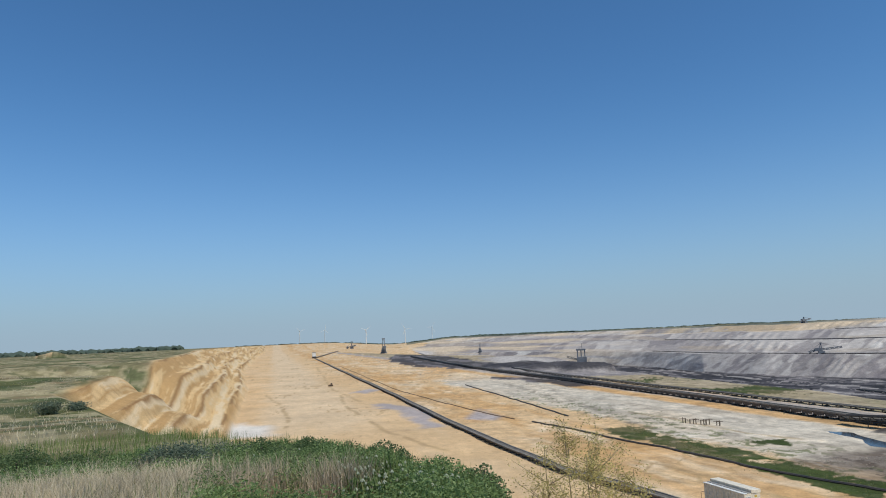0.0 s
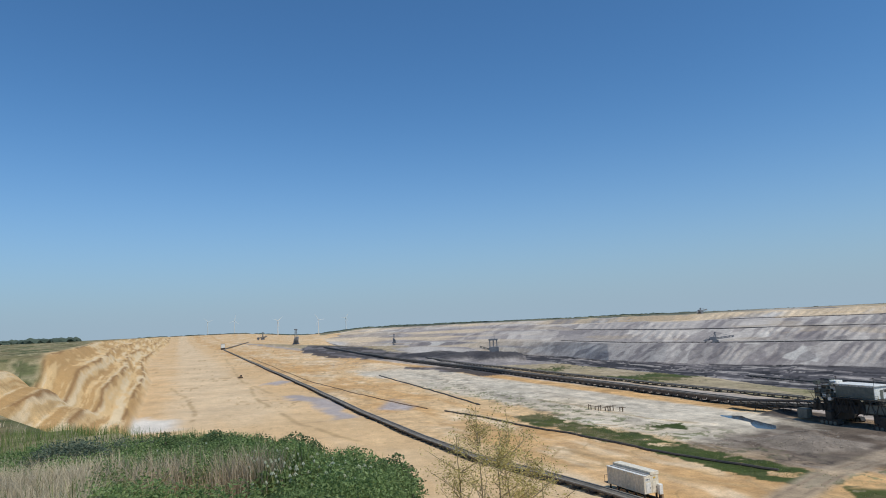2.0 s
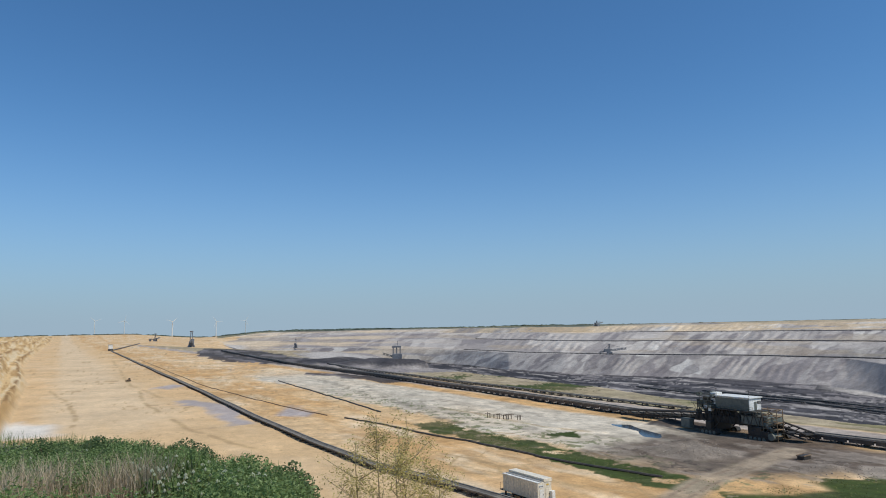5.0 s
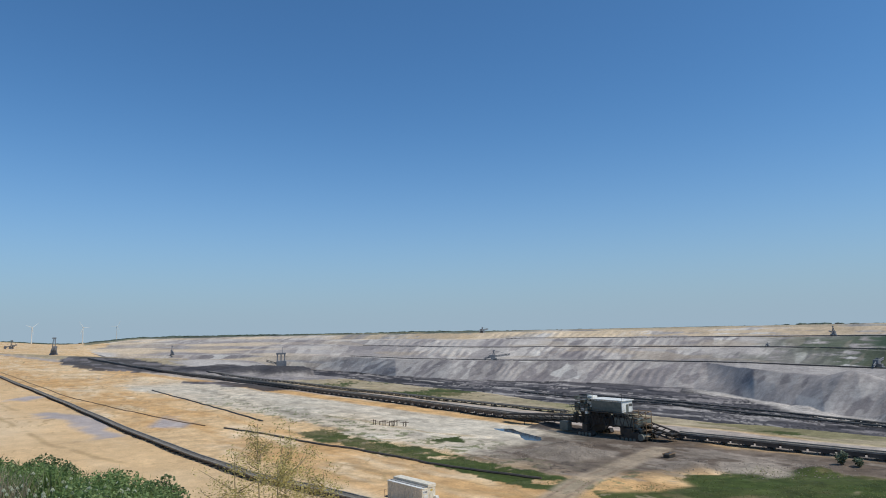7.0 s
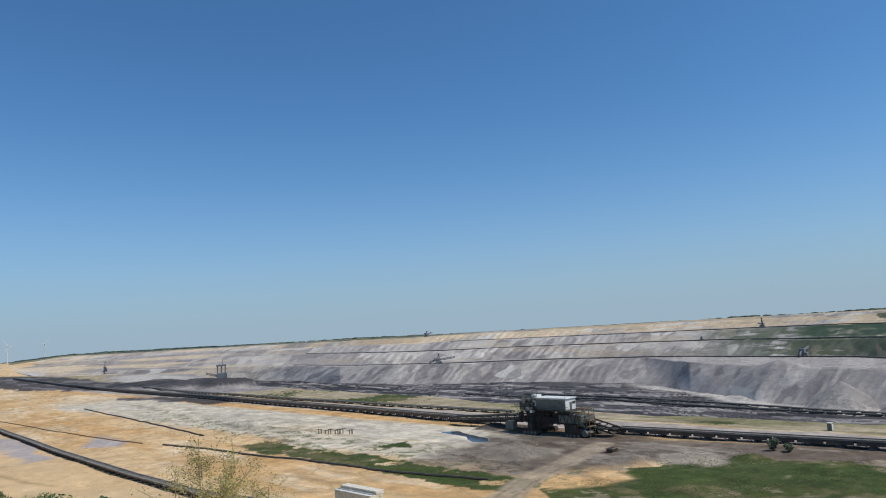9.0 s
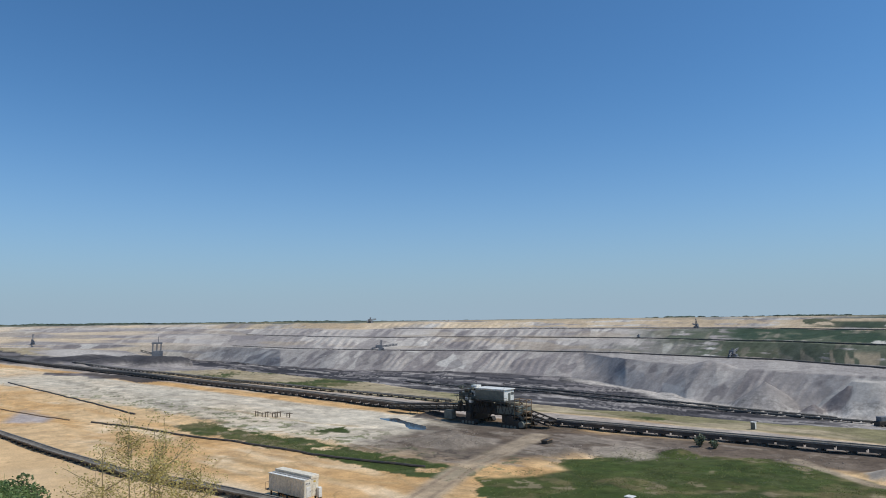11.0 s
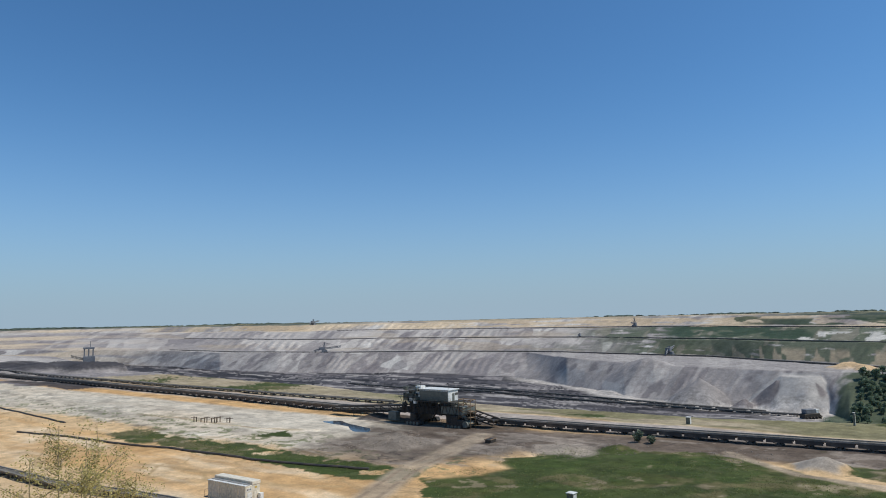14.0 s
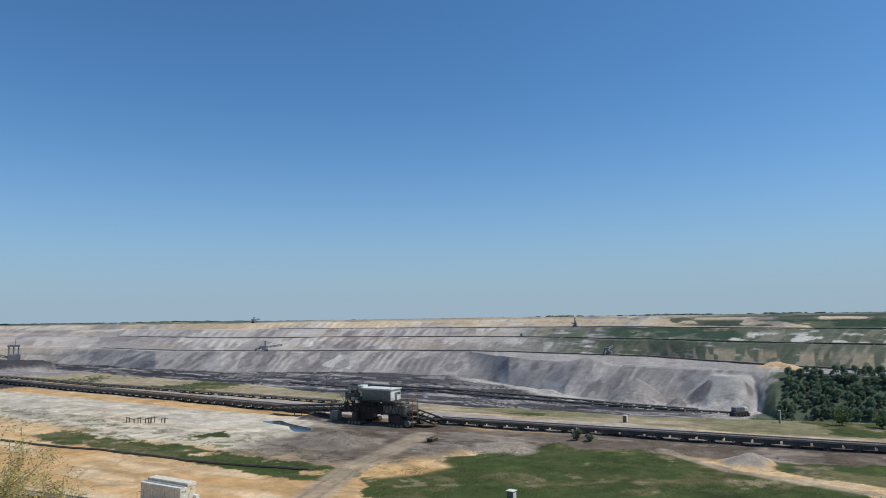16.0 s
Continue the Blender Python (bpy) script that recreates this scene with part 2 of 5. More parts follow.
HEAPS = [  # x, y, height, radius: rubble and spoil heaps
    (99, 141, 2.0, 8), (92, 146, 1.2, 6), (106, 152, 1.0, 5), (140.5, 60, 2.3, 5.0), (112, 116, 0.7, 5), (122, 108, 0.8, 5), (131, 100, 1.0, 4), (120, 183, 1.3, 6), (124, 176, 1.0, 5),
    (-297, 523, 6.0, 15), (100, 590, 5.5, 40), (120, 545, 5.0, 34), (75, 650, 4.5, 40), (45, 710, 3.0, 30), (132, 520, 3.5, 14), (750, 285, 7, 20), (738, 264, 4, 12),
    (685, 489, 9, 40),
]
CONES = [  # bearing, distance, apex, flat top, tone, slope: spoil cones tipped in front of the terrace
    (59.0, 762, -35, -35, "mid", 0.68), (62.1, 722, -50, -50, "dark", 0.70),
    (66.0, 752, -17, -31, "pale", 0.80), (64.4, 738, -34, -34, "dark", 0.95), (67.0, 731, -37, -37, "dark", 1.0),
]
POOL = [(103.5, 193), (108.5, 187), (108, 168), (103, 162), (99.5, 166), (103.5, 176)]


def height(x, y, base):
    r = np.hypot(x, y)
    u, v = to_uv(x, y)
    s = bank_share(u, v)
    s = np.clip(s + 0.05 * (fbm(u / 4, v / 9, 4, 5, 9) - 0.5) * smooth(140, 180, u), 0, 1)
    tiers = np.interp(s, [0, 0.10, 0.26, 0.36, 0.54, 0.64, 0.8, 0.92, 1], [0, 0.20, 0.24, 0.46, 0.50, 0.74, 0.78, 0.98, 1])
    tiers = 0.88 * tiers + 0.12 * s
    cut = smooth(135, 175, u)
    share = s * (1 - cut) + tiers * cut
    tooth = 0.3 * np.abs(np.sin(u * 0.9 + 1.5 * vnoise(u / 9, v / 9, 4))) * cut * (1 - smooth(235, 290, u)) * np.sin(np.pi * np.clip(s, 0, 1))
    grain = 1.0 * (fbm(u / 9, v, 3.2, 4, 93) - 0.5) * cut * np.sin(np.pi * s)
    rough = (fbm(x, y, 25, 4, 2) - 0.5) * 0.9 * smooth(60, 160, r) + (fbm(x, y, 4, 3, 3) - 0.5) * 0.35
    far = smooth(3000, 4300, r) * smooth(-4, -10, np.degrees(np.arctan2(x, y)))
    heap = 0.0
    for hx, hy, hh, hr in HEAPS:
        away = np.hypot(x - hx, y - hy)
        if not np.any(away < hr * 1.6):
            continue
        d = away * (0.8 + 0.4 * vnoise(x / hr * 1.5, y / hr * 1.5, 77))
        heap = heap + hh * np.clip(1.15 - d / hr, 0, 1) * (0.8 + 0.4 * vnoise(x / (2.0 + hr * hr / 60), y / (2.0 + hr * hr / 60), 78))
    pool = inside(x, y, POOL, 3.0)
    rough = rough * (1 - pool) - 0.35 * pool
    low = base + rough * (1 - far)
    low = low * (1 - far) + (28 + 3 * (fbm(x, y, 900, 3, 6) - 0.5)) * far
    return low + (np.maximum(top_height(u, v, r) - low, 0)) * share + tooth + heap + grain


GRID = {}


def near_heights(xy):
    """Ground heights for many places within 75 m of the lookout."""
    b, r = np.degrees(np.arctan2(xy[:, 0], xy[:, 1])), np.hypot(xy[:, 0], xy[:, 1])
    k = np.clip(np.searchsorted(GRID["b"], b), 1, len(GRID["b"]) - 1)
    t = (b - GRID["b"][k - 1]) / (GRID["b"][k] - GRID["b"][k - 1])
    row = GRID["r"][0][:73]
    j = np.clip(np.searchsorted(row, r), 1, 72)
    w = (r - row[j - 1]) / (row[j] - row[j - 1])
    z = GRID["z"]
    at_col = lambda c: z[c, j - 1] * (1 - w) + z[c, j] * w
    return at_col(k - 1) * (1 - t) + at_col(k) * t


def ground_z(x, y):
    """Height of the finished ground at one place."""
    b = math.degrees(math.atan2(x, y))
    k = int(np.clip(np.searchsorted(GRID["b"], b), 1, len(GRID["b"]) - 1))
    t = (b - GRID["b"][k - 1]) / (GRID["b"][k] - GRID["b"][k - 1])
    za, zb = (np.interp(math.hypot(x, y), GRID["r"][i], GRID["z"][i]) for i in (k - 1, k))
    return float(za + (zb - za) * t)


def make_ground():
    fine = np.arange(-37.0, 80.0, 0.1)
    bearing = np.concatenate([np.arange(-180, -37, 4.0), fine, np.arange(80, 180, 4.0)])
    edge, toe, c1, b1, c2, b2, c3 = plan(bearing)
    b3 = c3 + 110
    c4 = b3 + 60
    z0 = np.zeros_like(bearing)
    legs = [(np.full_like(z0, 1.5), z0, 0), (np.full_like(z0, 75), z0, 70), (edge, z0, 300), (edge + 110, z0 + FLOOR, 10), (toe, z0 + FLOOR, 130),
            (c1, z0 + TIER_1, 40), (b1, z0 + TIER_1 + 0.5, 14), (c2, z0 + TIER_2, 26), (b2, z0 + TIER_2 + 0.5, 8), (c3, z0 + TIER_3, 20),
            (b3, z0 + TIER_3 + 1, 8), (c4, z0 + 25, 14), (np.full_like(z0, 4900), z0 + 30, 26)]
    rs, zs, leg = [legs[0][0]], [legs[0][1]], [0]
    for k in range(1, len(legs)):
        (ra, za, _), (rb, zb, n) = legs[k - 1], legs[k]
        for i in range(1, n + 1):
            t = i / n
            rs.append(1 / ((1 - t) / ra + t / rb) if k in (1, 2, 4, 12) else ra + (rb - ra) * t)
            zs.append(za + (zb - za) * t)
            leg.append(k)
    rs, zs, leg = [z0 + 0.02, z0 + 0.8] + rs, [z0, z0] + zs, [0, 0] + leg
    R, Z, leg = np.array(rs).T, np.array(zs).T, np.array(leg)
    A = np.radians(bearing)[:, None]
    X, Y = R * np.sin(A), R * np.cos(A)
    X[:, 0], Y[:, 0] = X[:, 0] + 0.4, Y[:, 0] + 0.3  # the rings close beside the lookout
    # spoil ribs run down the faces of the terraces
    pit = smooth(-4.5, 1.5, bearing)[:, None]
    Z = Z * pit
    arc = A * 1100 + 0 * R
    for k, amp, width in ((5, 4.5, 62), (7, 4.5, 54), (9, 3.5, 44), (11, 4, 60)):
        on = (leg == k)[None, :] * np.sin(np.pi * np.clip((leg == k).cumsum() / max(1, (leg == k).sum()), 0, 1))[None, :]
        skew = arc - 1.0 * Z + 6 * vnoise(arc / 50, Z / 14, k + 60)
        rib = np.abs(vnoise(skew / width, Z * 0.012 + k, k) - 0.5) * 1.6 + 0.7 * np.abs(vnoise(skew / (width * 0.31), Z * 0.02, k + 40) - 0.5)
        Z = Z + on * amp * (0.45 - rib) * pit
        # tipped strips side by side, each with a steep and a gentle flank
        strip = (skew / 12.5 + 0.9 * vnoise(arc / 37, Z / 40 + k, k + 70)) % 1.0
        strip = np.where(strip < 0.72, strip / 0.72, (1 - strip) / 0.28)
        Z = Z + on * 3.6 * (strip - 0.5) * (0.2 + 0.8 * smooth(0.42, 0.58, vnoise(arc / 95 + k, Z / 60, k + 80))) * (smooth(14, 22, bearing) * (1 - 0.75 * smooth(38, 45, bearing)))[:, None] * pit
    tier = (leg >= 5)[None, :] & (leg <= 12)[None, :]
    Z = Z + tier * (fbm(X, Y, 60, 4, 31) - 0.5) * np.where((leg % 2 == 0) & (leg < 12), 1.2, 5)[None, :] * pit + (leg == 4)[None, :] * (fbm(X, Y, 50, 4, 33) - 0.5) * 5 * pit
    Z = Z + (leg == 12)[None, :] * 5 * (fbm(X, Y, 700, 3, 35) - 0.4) * smooth(800, 2500, R)
    for b, d, apex, flat, _, slope in CONES:
        away = np.hypot(X - d * math.sin(radians(b)), Y - d * math.cos(radians(b)))
        cone = np.minimum(apex - slope * away * (0.94 + 0.12 * vnoise(X / 9, Y / 9, 79)), flat)
        Z = np.where((leg >= 4)[None, :] & (leg <= 6)[None, :], np.maximum(Z, cone), Z)
    Z = height(X, Y, Z)
    GRID["r"], GRID["z"], GRID["b"] = R, Z, bearing
    na, nr = R.shape
    co = np.stack([X, Y, Z], 2).reshape(-1, 3)
    idx = np.arange(na * nr).reshape(na, nr)
    nxt = np.roll(idx, -1, axis=0)
    quads = np.stack([idx[:, :-1], idx[:, 1:], nxt[:, 1:], nxt[:, :-1]], 2).reshape(-1, 4)
    me = bpy.data.meshes.new("ground")
    me.vertices.add(len(co))
    me.vertices.foreach_set("co", co.ravel())
    me.loops.add(quads.size)
    me.polygons.add(len(quads))
    me.polygons.foreach_set("loop_start", np.arange(0, quads.size, 4))
    me.loops.foreach_set("vertex_index", quads.ravel())
    me.update(calc_edges=True)
    me.polygons.foreach_set("use_smooth", np.ones(len(quads), bool))
    col, coarse = soil_colour(X, Y, Z, np.broadcast_to(leg[None, :], R.shape), np.broadcast_to(bearing[:, None], R.shape), R)
    at = me.attributes.new("soil", "FLOAT_COLOR", "POINT")
    at.data.foreach_set("color", np.concatenate([col, coarse[..., None]], 2).astype(np.float32).ravel())
    me.materials.append(M_GROUND)
    ob = tagged(new("ground", me), "open-pit ground of yellow sand, pale clay, dark coal and grey spoil", "ground", kind="structure")
    return ob


SAND, SAND_PALE, SAND_ORANGE = (0.62, 0.425, 0.228), (0.66, 0.515, 0.34), (0.53, 0.31, 0.125)
CLAY, COAL, SPOIL, SPOIL_DARK, SPOIL_PALE = (0.56, 0.495, 0.39), (0.048, 0.045, 0.048), (0.335, 0.30, 0.275), (0.225, 0.20, 0.195), (0.50, 0.455, 0.405)
GRASS, GRASS_DRY, MUD = (0.070, 0.082, 0.023), (0.14, 0.122, 0.055), (0.108, 0.082, 0.064)


def near_line(x, y, line, half, soft):
    best = np.full(x.shape, 1e9)
    for (ax, ay), (bx, by) in zip(line, line[1:]):
        dx, dy = bx - ax, by - ay
        t = np.clip(((x - ax) * dx + (y - ay) * dy) / (dx * dx + dy * dy), 0, 1)
        best = np.minimum(best, np.hypot(x - ax - t * dx, y - ay - t * dy))
    return 1 - smooth(half - soft, half + soft, best)


UNDER_BELT = [from_uv(u, v) for u, v in ((620, 181), (420, 176), (240, 170), (158, 166), (108, 166), (84, 168), (0, 176), (-40, 181))]
TRACKS = [
    [(-60, 394), (-47, 324), (-31, 269), (-19, 227), (-5, 196), (5, 178)],
    [(-109, 420), (-80, 339), (-62, 275), (-55, 234)],
    [(-161, 869), (-72, 442), (-42, 344)],
    [(42, 166), (48, 150), (53, 134), (58, 120)],
    [(40, 141), (54, 126), (65, 113)],
    [(88, 376), (100, 310), (104, 240)],
    [(64, 256), (74, 231), (83, 193), (93, 175)],
]  # wheel tracks over the sand


def soil_colour(X, Y, Z, leg, bearing, R):
    u, v = to_uv(X, Y)
    wu, wv = 70 * (fbm(X, Y, 70, 4, 118) - 0.5), 14 * (fbm(X, Y, 40, 4, 119) - 0.5)
    uw, vv = u + wu, v + wv
    n1, n2, n3 = fbm(uw / 3, vv, 12, 5, 51), fbm(X + wv, Y + wu * 0.3, 45, 4, 52), fbm(uw / 6, vv, 5, 4, 53)
    C = np.zeros((*X.shape, 3)) + SAND

    def lay(colour, mask):
        C[...] = C + (np.array(colour) - C) * np.clip(mask, 0, 1)[..., None]

    calm = 1 - 0.75 * (1 - smooth(56, 66, v))
    lay(SAND_PALE, smooth(0.45, 0.65, n1) * 0.8 * calm)
    lay(SAND_ORANGE, smooth(0.5, 0.68, n2) * 0.7 * calm)
    wob = (fbm(X, Y, 18, 4, 54) - 0.5)
    vw = v + 14 * wob
    # paler, dustier sand between the bank and the first belt
    lay(SAND_PALE, 0.6 * smooth(-10, 5, vw) * (1 - smooth(25, 50, vw)) * smooth(200, 300, u))
    lay(SAND_ORANGE, 0.75 * smooth(66, 74, vw) * (1 - smooth(96, 104, vw)) * smooth(0.35, 0.6, n3))
    # white clay flat
    lay(CLAY, smooth(108, 113, vw) * (1 - smooth(154, 158, v + 4 * wob)) * (1 - smooth(430, 520, u)) * smooth(100, 130, u) * (0.65 + 0.5 * n1))
    lay(SAND_ORANGE, 0.7 * smooth(155, 159, v + 4 * wob) * (1 - smooth(164, 167, v)) * smooth(130, 180, u))
    lay(SPOIL, 0.85 * smooth(166, 170, v) * (1 - smooth(186, 190, v)) * (leg <= 2))
    lay((0.27, 0.235, 0.15), 0.8 * smooth(188, 192, v) * (leg <= 2))
    lay((0.19, 0.175, 0.085), 0.8 * smooth(188, 192, v) * (leg <= 2) * smooth(230, 170, u) * smooth(0.34, 0.5, fbm(u / 3, v, 7, 4, 101)))
    lay((0.42, 0.34, 0.23), 0.8 * smooth(190, 194, v) * (leg <= 2) * smooth(0.55, 0.63, fbm(u / 4, v, 8, 4, 102)))
    lay(MUD, inside(X, Y, [(84, 149), (108, 170), (126, 145), (146, 104), (190, 20), (165, 10), (131, 96), (112, 113), (88, 121)], 3.0) * 0.9)
    lay((0.20, 0.16, 0.125), inside(X, Y, [(98, 122), (112, 113), (131, 96), (146, 104), (126, 140), (108, 140)], 3.0) * smooth(0.5, 0.6, fbm(u / 3, v, 4, 4, 99)) * 0.8)
    lay((0.41, 0.245, 0.105), 0.75 * inside(X + 8 * wob, Y + 8 * wob, [(50, 152), (64, 138), (78, 118), (70, 104), (56, 118), (46, 136)], 5) * smooth(0.35, 0.55, n2))
    lay((0.06, 0.052, 0.046), 0.8 * inside(X + 6 * wob, Y + 6 * wob, [(112, 178), (124, 172), (139, 140), (134, 132), (122, 143), (113, 164)], 2.5))
    lay((0.19, 0.165, 0.115), 0.7 * near_line(X + 3 * wob, Y, [(38, 420), (50, 330), (56, 280), (60, 225), (63, 200)], 2.4, 1.5) * smooth(0.4, 0.55, fbm(X, Y, 4, 3, 87)))
    for line in TRACKS:
        lay((0.37, 0.255, 0.125), 0.6 * near_line(X + 2 * wob, Y + 2 * wob, line, 0.9, 0.6) * smooth(0.3, 0.5, fbm(X, Y, 8, 3, 88)))
    lay((0.36, 0.315, 0.25), 0.5 * smooth(110, 114, vw) * (1 - smooth(152, 156, v)) * (1 - smooth(400, 480, u)) * smooth(0.55, 0.62, fbm(uw / 4, vv, 5, 5, 89)))
    rill = np.abs(fbm(X + wv, Y + wv, 34, 4, 120) - 0.5)
    rill2 = np.abs(fbm(uw / 2.5, vv, 16, 4, 121) - 0.5)
    bench = (leg <= 2) * smooth(0.02, -0.04, bank_share(u, v))
    lay((0.37, 0.245, 0.115), bench * smooth(0.011, 0.003, rill) * (1 - smooth(108, 112, v)) * smooth(0.42, 0.55, n2) * 0.7)
    lay((0.40, 0.27, 0.13), bench * smooth(0.014, 0.004, rill2) * smooth(50, 62, v) * (1 - smooth(112, 116, v)) * 0.75)
    lay((0.31, 0.265, 0.20), bench * smooth(0.010, 0.003, rill2) * smooth(114, 118, v) * (1 - smooth(152, 156, v)) * smooth(0.45, 0.55, n2) * 0.7)
    lay((0.17, 0.18, 0.085), bench * smooth(104, 112, v + 10 * wob) * (1 - smooth(120, 134, v + 10 * wob)) * smooth(0.60, 0.64, fbm(X, Y, 2.6, 4, 122)) * (1 - smooth(300, 360, u)) * 0.85)
    # coal
    dark = inside(X + 12 * wob, Y + 60 * wob, [(-78, 960), (-30, 738), (23, 640), (60, 600), (50, 720), (10, 1100), (-100, 1420)], 4)
    dark = np.maximum(dark, inside(X + 10 * wob, Y + 10 * wob, [(28, 505), (70, 378), (86, 385), (52, 490)], 4))
    back = (leg <= 2) * (R > 470) * smooth(2.5, 4.5, bearing + 5 * wob) * smooth(176, 182, v)
    lay(SPOIL, back * 0.9)
    lay(SPOIL_DARK, back * smooth(0.45, 0.6, n1) * 0.8)
    dark = smooth(0.4, 0.6, dark + 0.8 * (fbm(u / 4, v, 14, 4, 97) - 0.5))
    lay(COAL, dark * 0.92)
    lay(SPOIL_DARK, dark * smooth(0.52, 0.62, fbm(u / 7, v, 12, 4, 98)) * 0.7)
    # grass
    churned = inside(X + 4 * wob, Y + 4 * wob, [(72, 150), (88, 160), (128, 150), (150, 100), (192, 20), (160, 5), (133, 92), (112, 112), (92, 114), (80, 124)], 4) * (leg <= 2)
    lay(MUD, churned * 0.55)
    lay((0.19, 0.15, 0.115), churned * smooth(0.50, 0.56, fbm(X, Y, 9, 5, 123)) * 0.7)
    lay((0.065, 0.05, 0.042), churned * smooth(0.014, 0.004, np.abs(fbm(uw / 2, vv, 9, 4, 124) - 0.5)) * 0.7)
    lay((0.30, 0.25, 0.20), churned * smooth(0.60, 0.64, fbm(uw / 2, vv, 5, 5, 125)) * 0.6)
    vg = v + 7 * wob
    g = smooth(94, 99, vg) * (1 - smooth(107, 111, vg)) * smooth(84, 92, u) * (1 - smooth(185, 215, u))
    g = g * (0.56 + 0.44 * smooth(0.38, 0.50, fbm(X, Y, 7, 4, 99)))  # thin, broken strip
    g = np.maximum(g, inside(X + 12 * wob, Y + 12 * wob, [(79, 107), (92, 104), (104, 110), (131, 99), (141, 78), (134, 58), (130, 36), (90, 10), (60, 80)], 3))
    g = np.maximum(g, inside(X + 8 * wob, Y + 8 * wob, [(138, 55), (148, 58), (160, 38), (150, 20), (138, 30)], 3))
    g = np.maximum(g, inside(X, Y, [(76, 179), (88, 181), (83, 170)], 2))
    g = np.maximum(g, 0.8 * smooth(192, 196, vw) * (leg <= 2) * (1 - smooth(330, 420, u)) * smooth(0.4, 0.6, n2))
    g = smooth(0.38, 0.62, g + 1.2 * (fbm(X, Y, 3.5, 4, 96) - 0.5))
    sandy = inside(X, Y, [(79, 106), (92, 114), (102, 110), (99, 102), (90, 101)], 2)
    g = g * (1 - sandy)
    lay((0.11, 0.105, 0.042), g)
    lay(GRASS, g * smooth(0.36, 0.5, fbm(X, Y, 5, 4, 76) + 0.05))
    lay(GRASS_DRY, g * smooth(0.5, 0.58, fbm(X, Y, 10, 5, 94)) * 0.85)
    lay((0.26, 0.21, 0.13), g * smooth(0.62, 0.65, fbm(X, Y, 4, 5, 126)) * 0.7)
    lay((0.046, 0.068, 0.016), g * smooth(0.48, 0.56, fbm(X, Y, 14, 5, 95)) * 0.85)
    road = near_line(X, Y, [(62, 100), (83, 116), (104, 127), (120, 135)], 3.2, 1.2)
    road = np.maximum(road, near_line(X, Y, [(143, 80), (132, 60), (131, 44), (130, 30)], 1.4, 0.7))
    lay((0.38, 0.30, 0.21), road * 0.8)
    ruts = np.maximum(near_line(X, Y, [(60, 101), (82, 117), (103, 128.5), (118, 136)], 0.45, 0.3), near_line(X, Y, [(62, 98.5), (84, 114.5), (105, 126), (121, 133)], 0.45, 0.3))
    ruts = np.maximum(ruts, np.maximum(near_line(X, Y, [(142.4, 80), (131.4, 60), (130.4, 44), (129.4, 30)], 0.25, 0.2), near_line(X, Y, [(143.8, 79.6), (132.8, 60), (131.8, 44), (130.8, 30)], 0.25, 0.2)))
    lay((0.27, 0.20, 0.135), ruts * smooth(0.3, 0.5, fbm(X, Y, 6, 3, 103)) * 0.8)
    # pit floor and spoil
    deep = (leg >= 3) & (bearing > -2 + 4 * (fbm(X, Y, 200, 3, 75) - 0.5))
    f1 = fbm(uw / 5, vv, 30, 5, 61)
    lay(SPOIL, deep * 1.0)
    lay(COAL, (leg <= 4) * deep * smooth(0.15, 0.38, f1) * smooth(67, 61, bearing))
    lay((0.10, 0.092, 0.095), (leg == 4) * deep * smooth(0.46, 0.54, fbm(uw / 10, vv, 22, 5, 104)) * 0.8 * smooth(67, 61, bearing))
    lay((0.25, 0.225, 0.215), (leg == 4) * deep * smooth(0.565, 0.585, fbm(uw / 9, vv, 11, 5, 83)) * 0.8)
    lay((0.42, 0.385, 0.35), (leg == 4) * deep * smooth(0.625, 0.64, fbm(uw / 9, vv * 1.3, 12, 5, 105)) * 0.7)
    lay((0.02, 0.02, 0.022), (leg == 4) * deep * smooth(0.60, 0.63, fbm(uw / 8, vv, 8, 4, 106)) * 0.8 * smooth(60, 54, bearing))
    at_toe = plan(bearing)[1] - R
    lay(SPOIL_PALE, (leg == 4) * smooth(43, 46, bearing) * smooth(60, 25, at_toe + 80 * (f1 - 0.5)) * 0.85)
    arc = np.radians(bearing) * 1100
    skew = arc - 1.0 * Z + leg * 913.0 + 9 * fbm(arc, Z * 3, 40, 3, 107)
    st = vnoise(skew / 46, Z / 40 + leg, 62) * 0.5 + vnoise(skew / 15, Z / 25 + leg, 63) * 0.3 + vnoise(skew / 5, Z / 9 + leg, 69) * 0.2
    band = fbm(arc, R, 130, 4, 72)
    newer = 1 - 0.6 * smooth(42, 47, bearing) * (leg == 5)
    face = deep & (leg >= 5)
    lay((0.40, 0.36, 0.325), face * smooth(0.45, 0.5, band) * 0.7)
    lay(SPOIL_DARK, face * newer * smooth(0.53, 0.58, st) * (0.35 + 0.6 * smooth(0.42, 0.55, band)) * 0.85)
    lay(SPOIL_PALE, face * newer * smooth(0.44, 0.40, st) * (0.4 + 0.6 * smooth(0.58, 0.45, band)) * 0.85)
    lay((0.60, 0.56, 0.50), face * newer * smooth(0.30, 0.27, vnoise(skew / 34, Z / 18 + leg, 108)) * smooth(0.55, 0.6, vnoise(arc / 60, Z / 16 + leg, 109)) * 0.8)
    lay((0.17, 0.15, 0.15), face * smooth(0.66, 0.70, vnoise(skew / 9, Z / 30 + leg, 110) * 0.6 + 0.4 * vnoise(arc / 45, Z / 12, 111)) * 0.6)
    lay((0.33, 0.30, 0.275), ((leg == 6) | (leg == 8) | (leg == 10)) * deep * 0.7)
    lay((0.40, 0.325, 0.24), face * (leg >= 7) * smooth(0.55, 0.66, fbm(arc * 0.6, Z * 6, 60, 3, 73)) * 0.55)
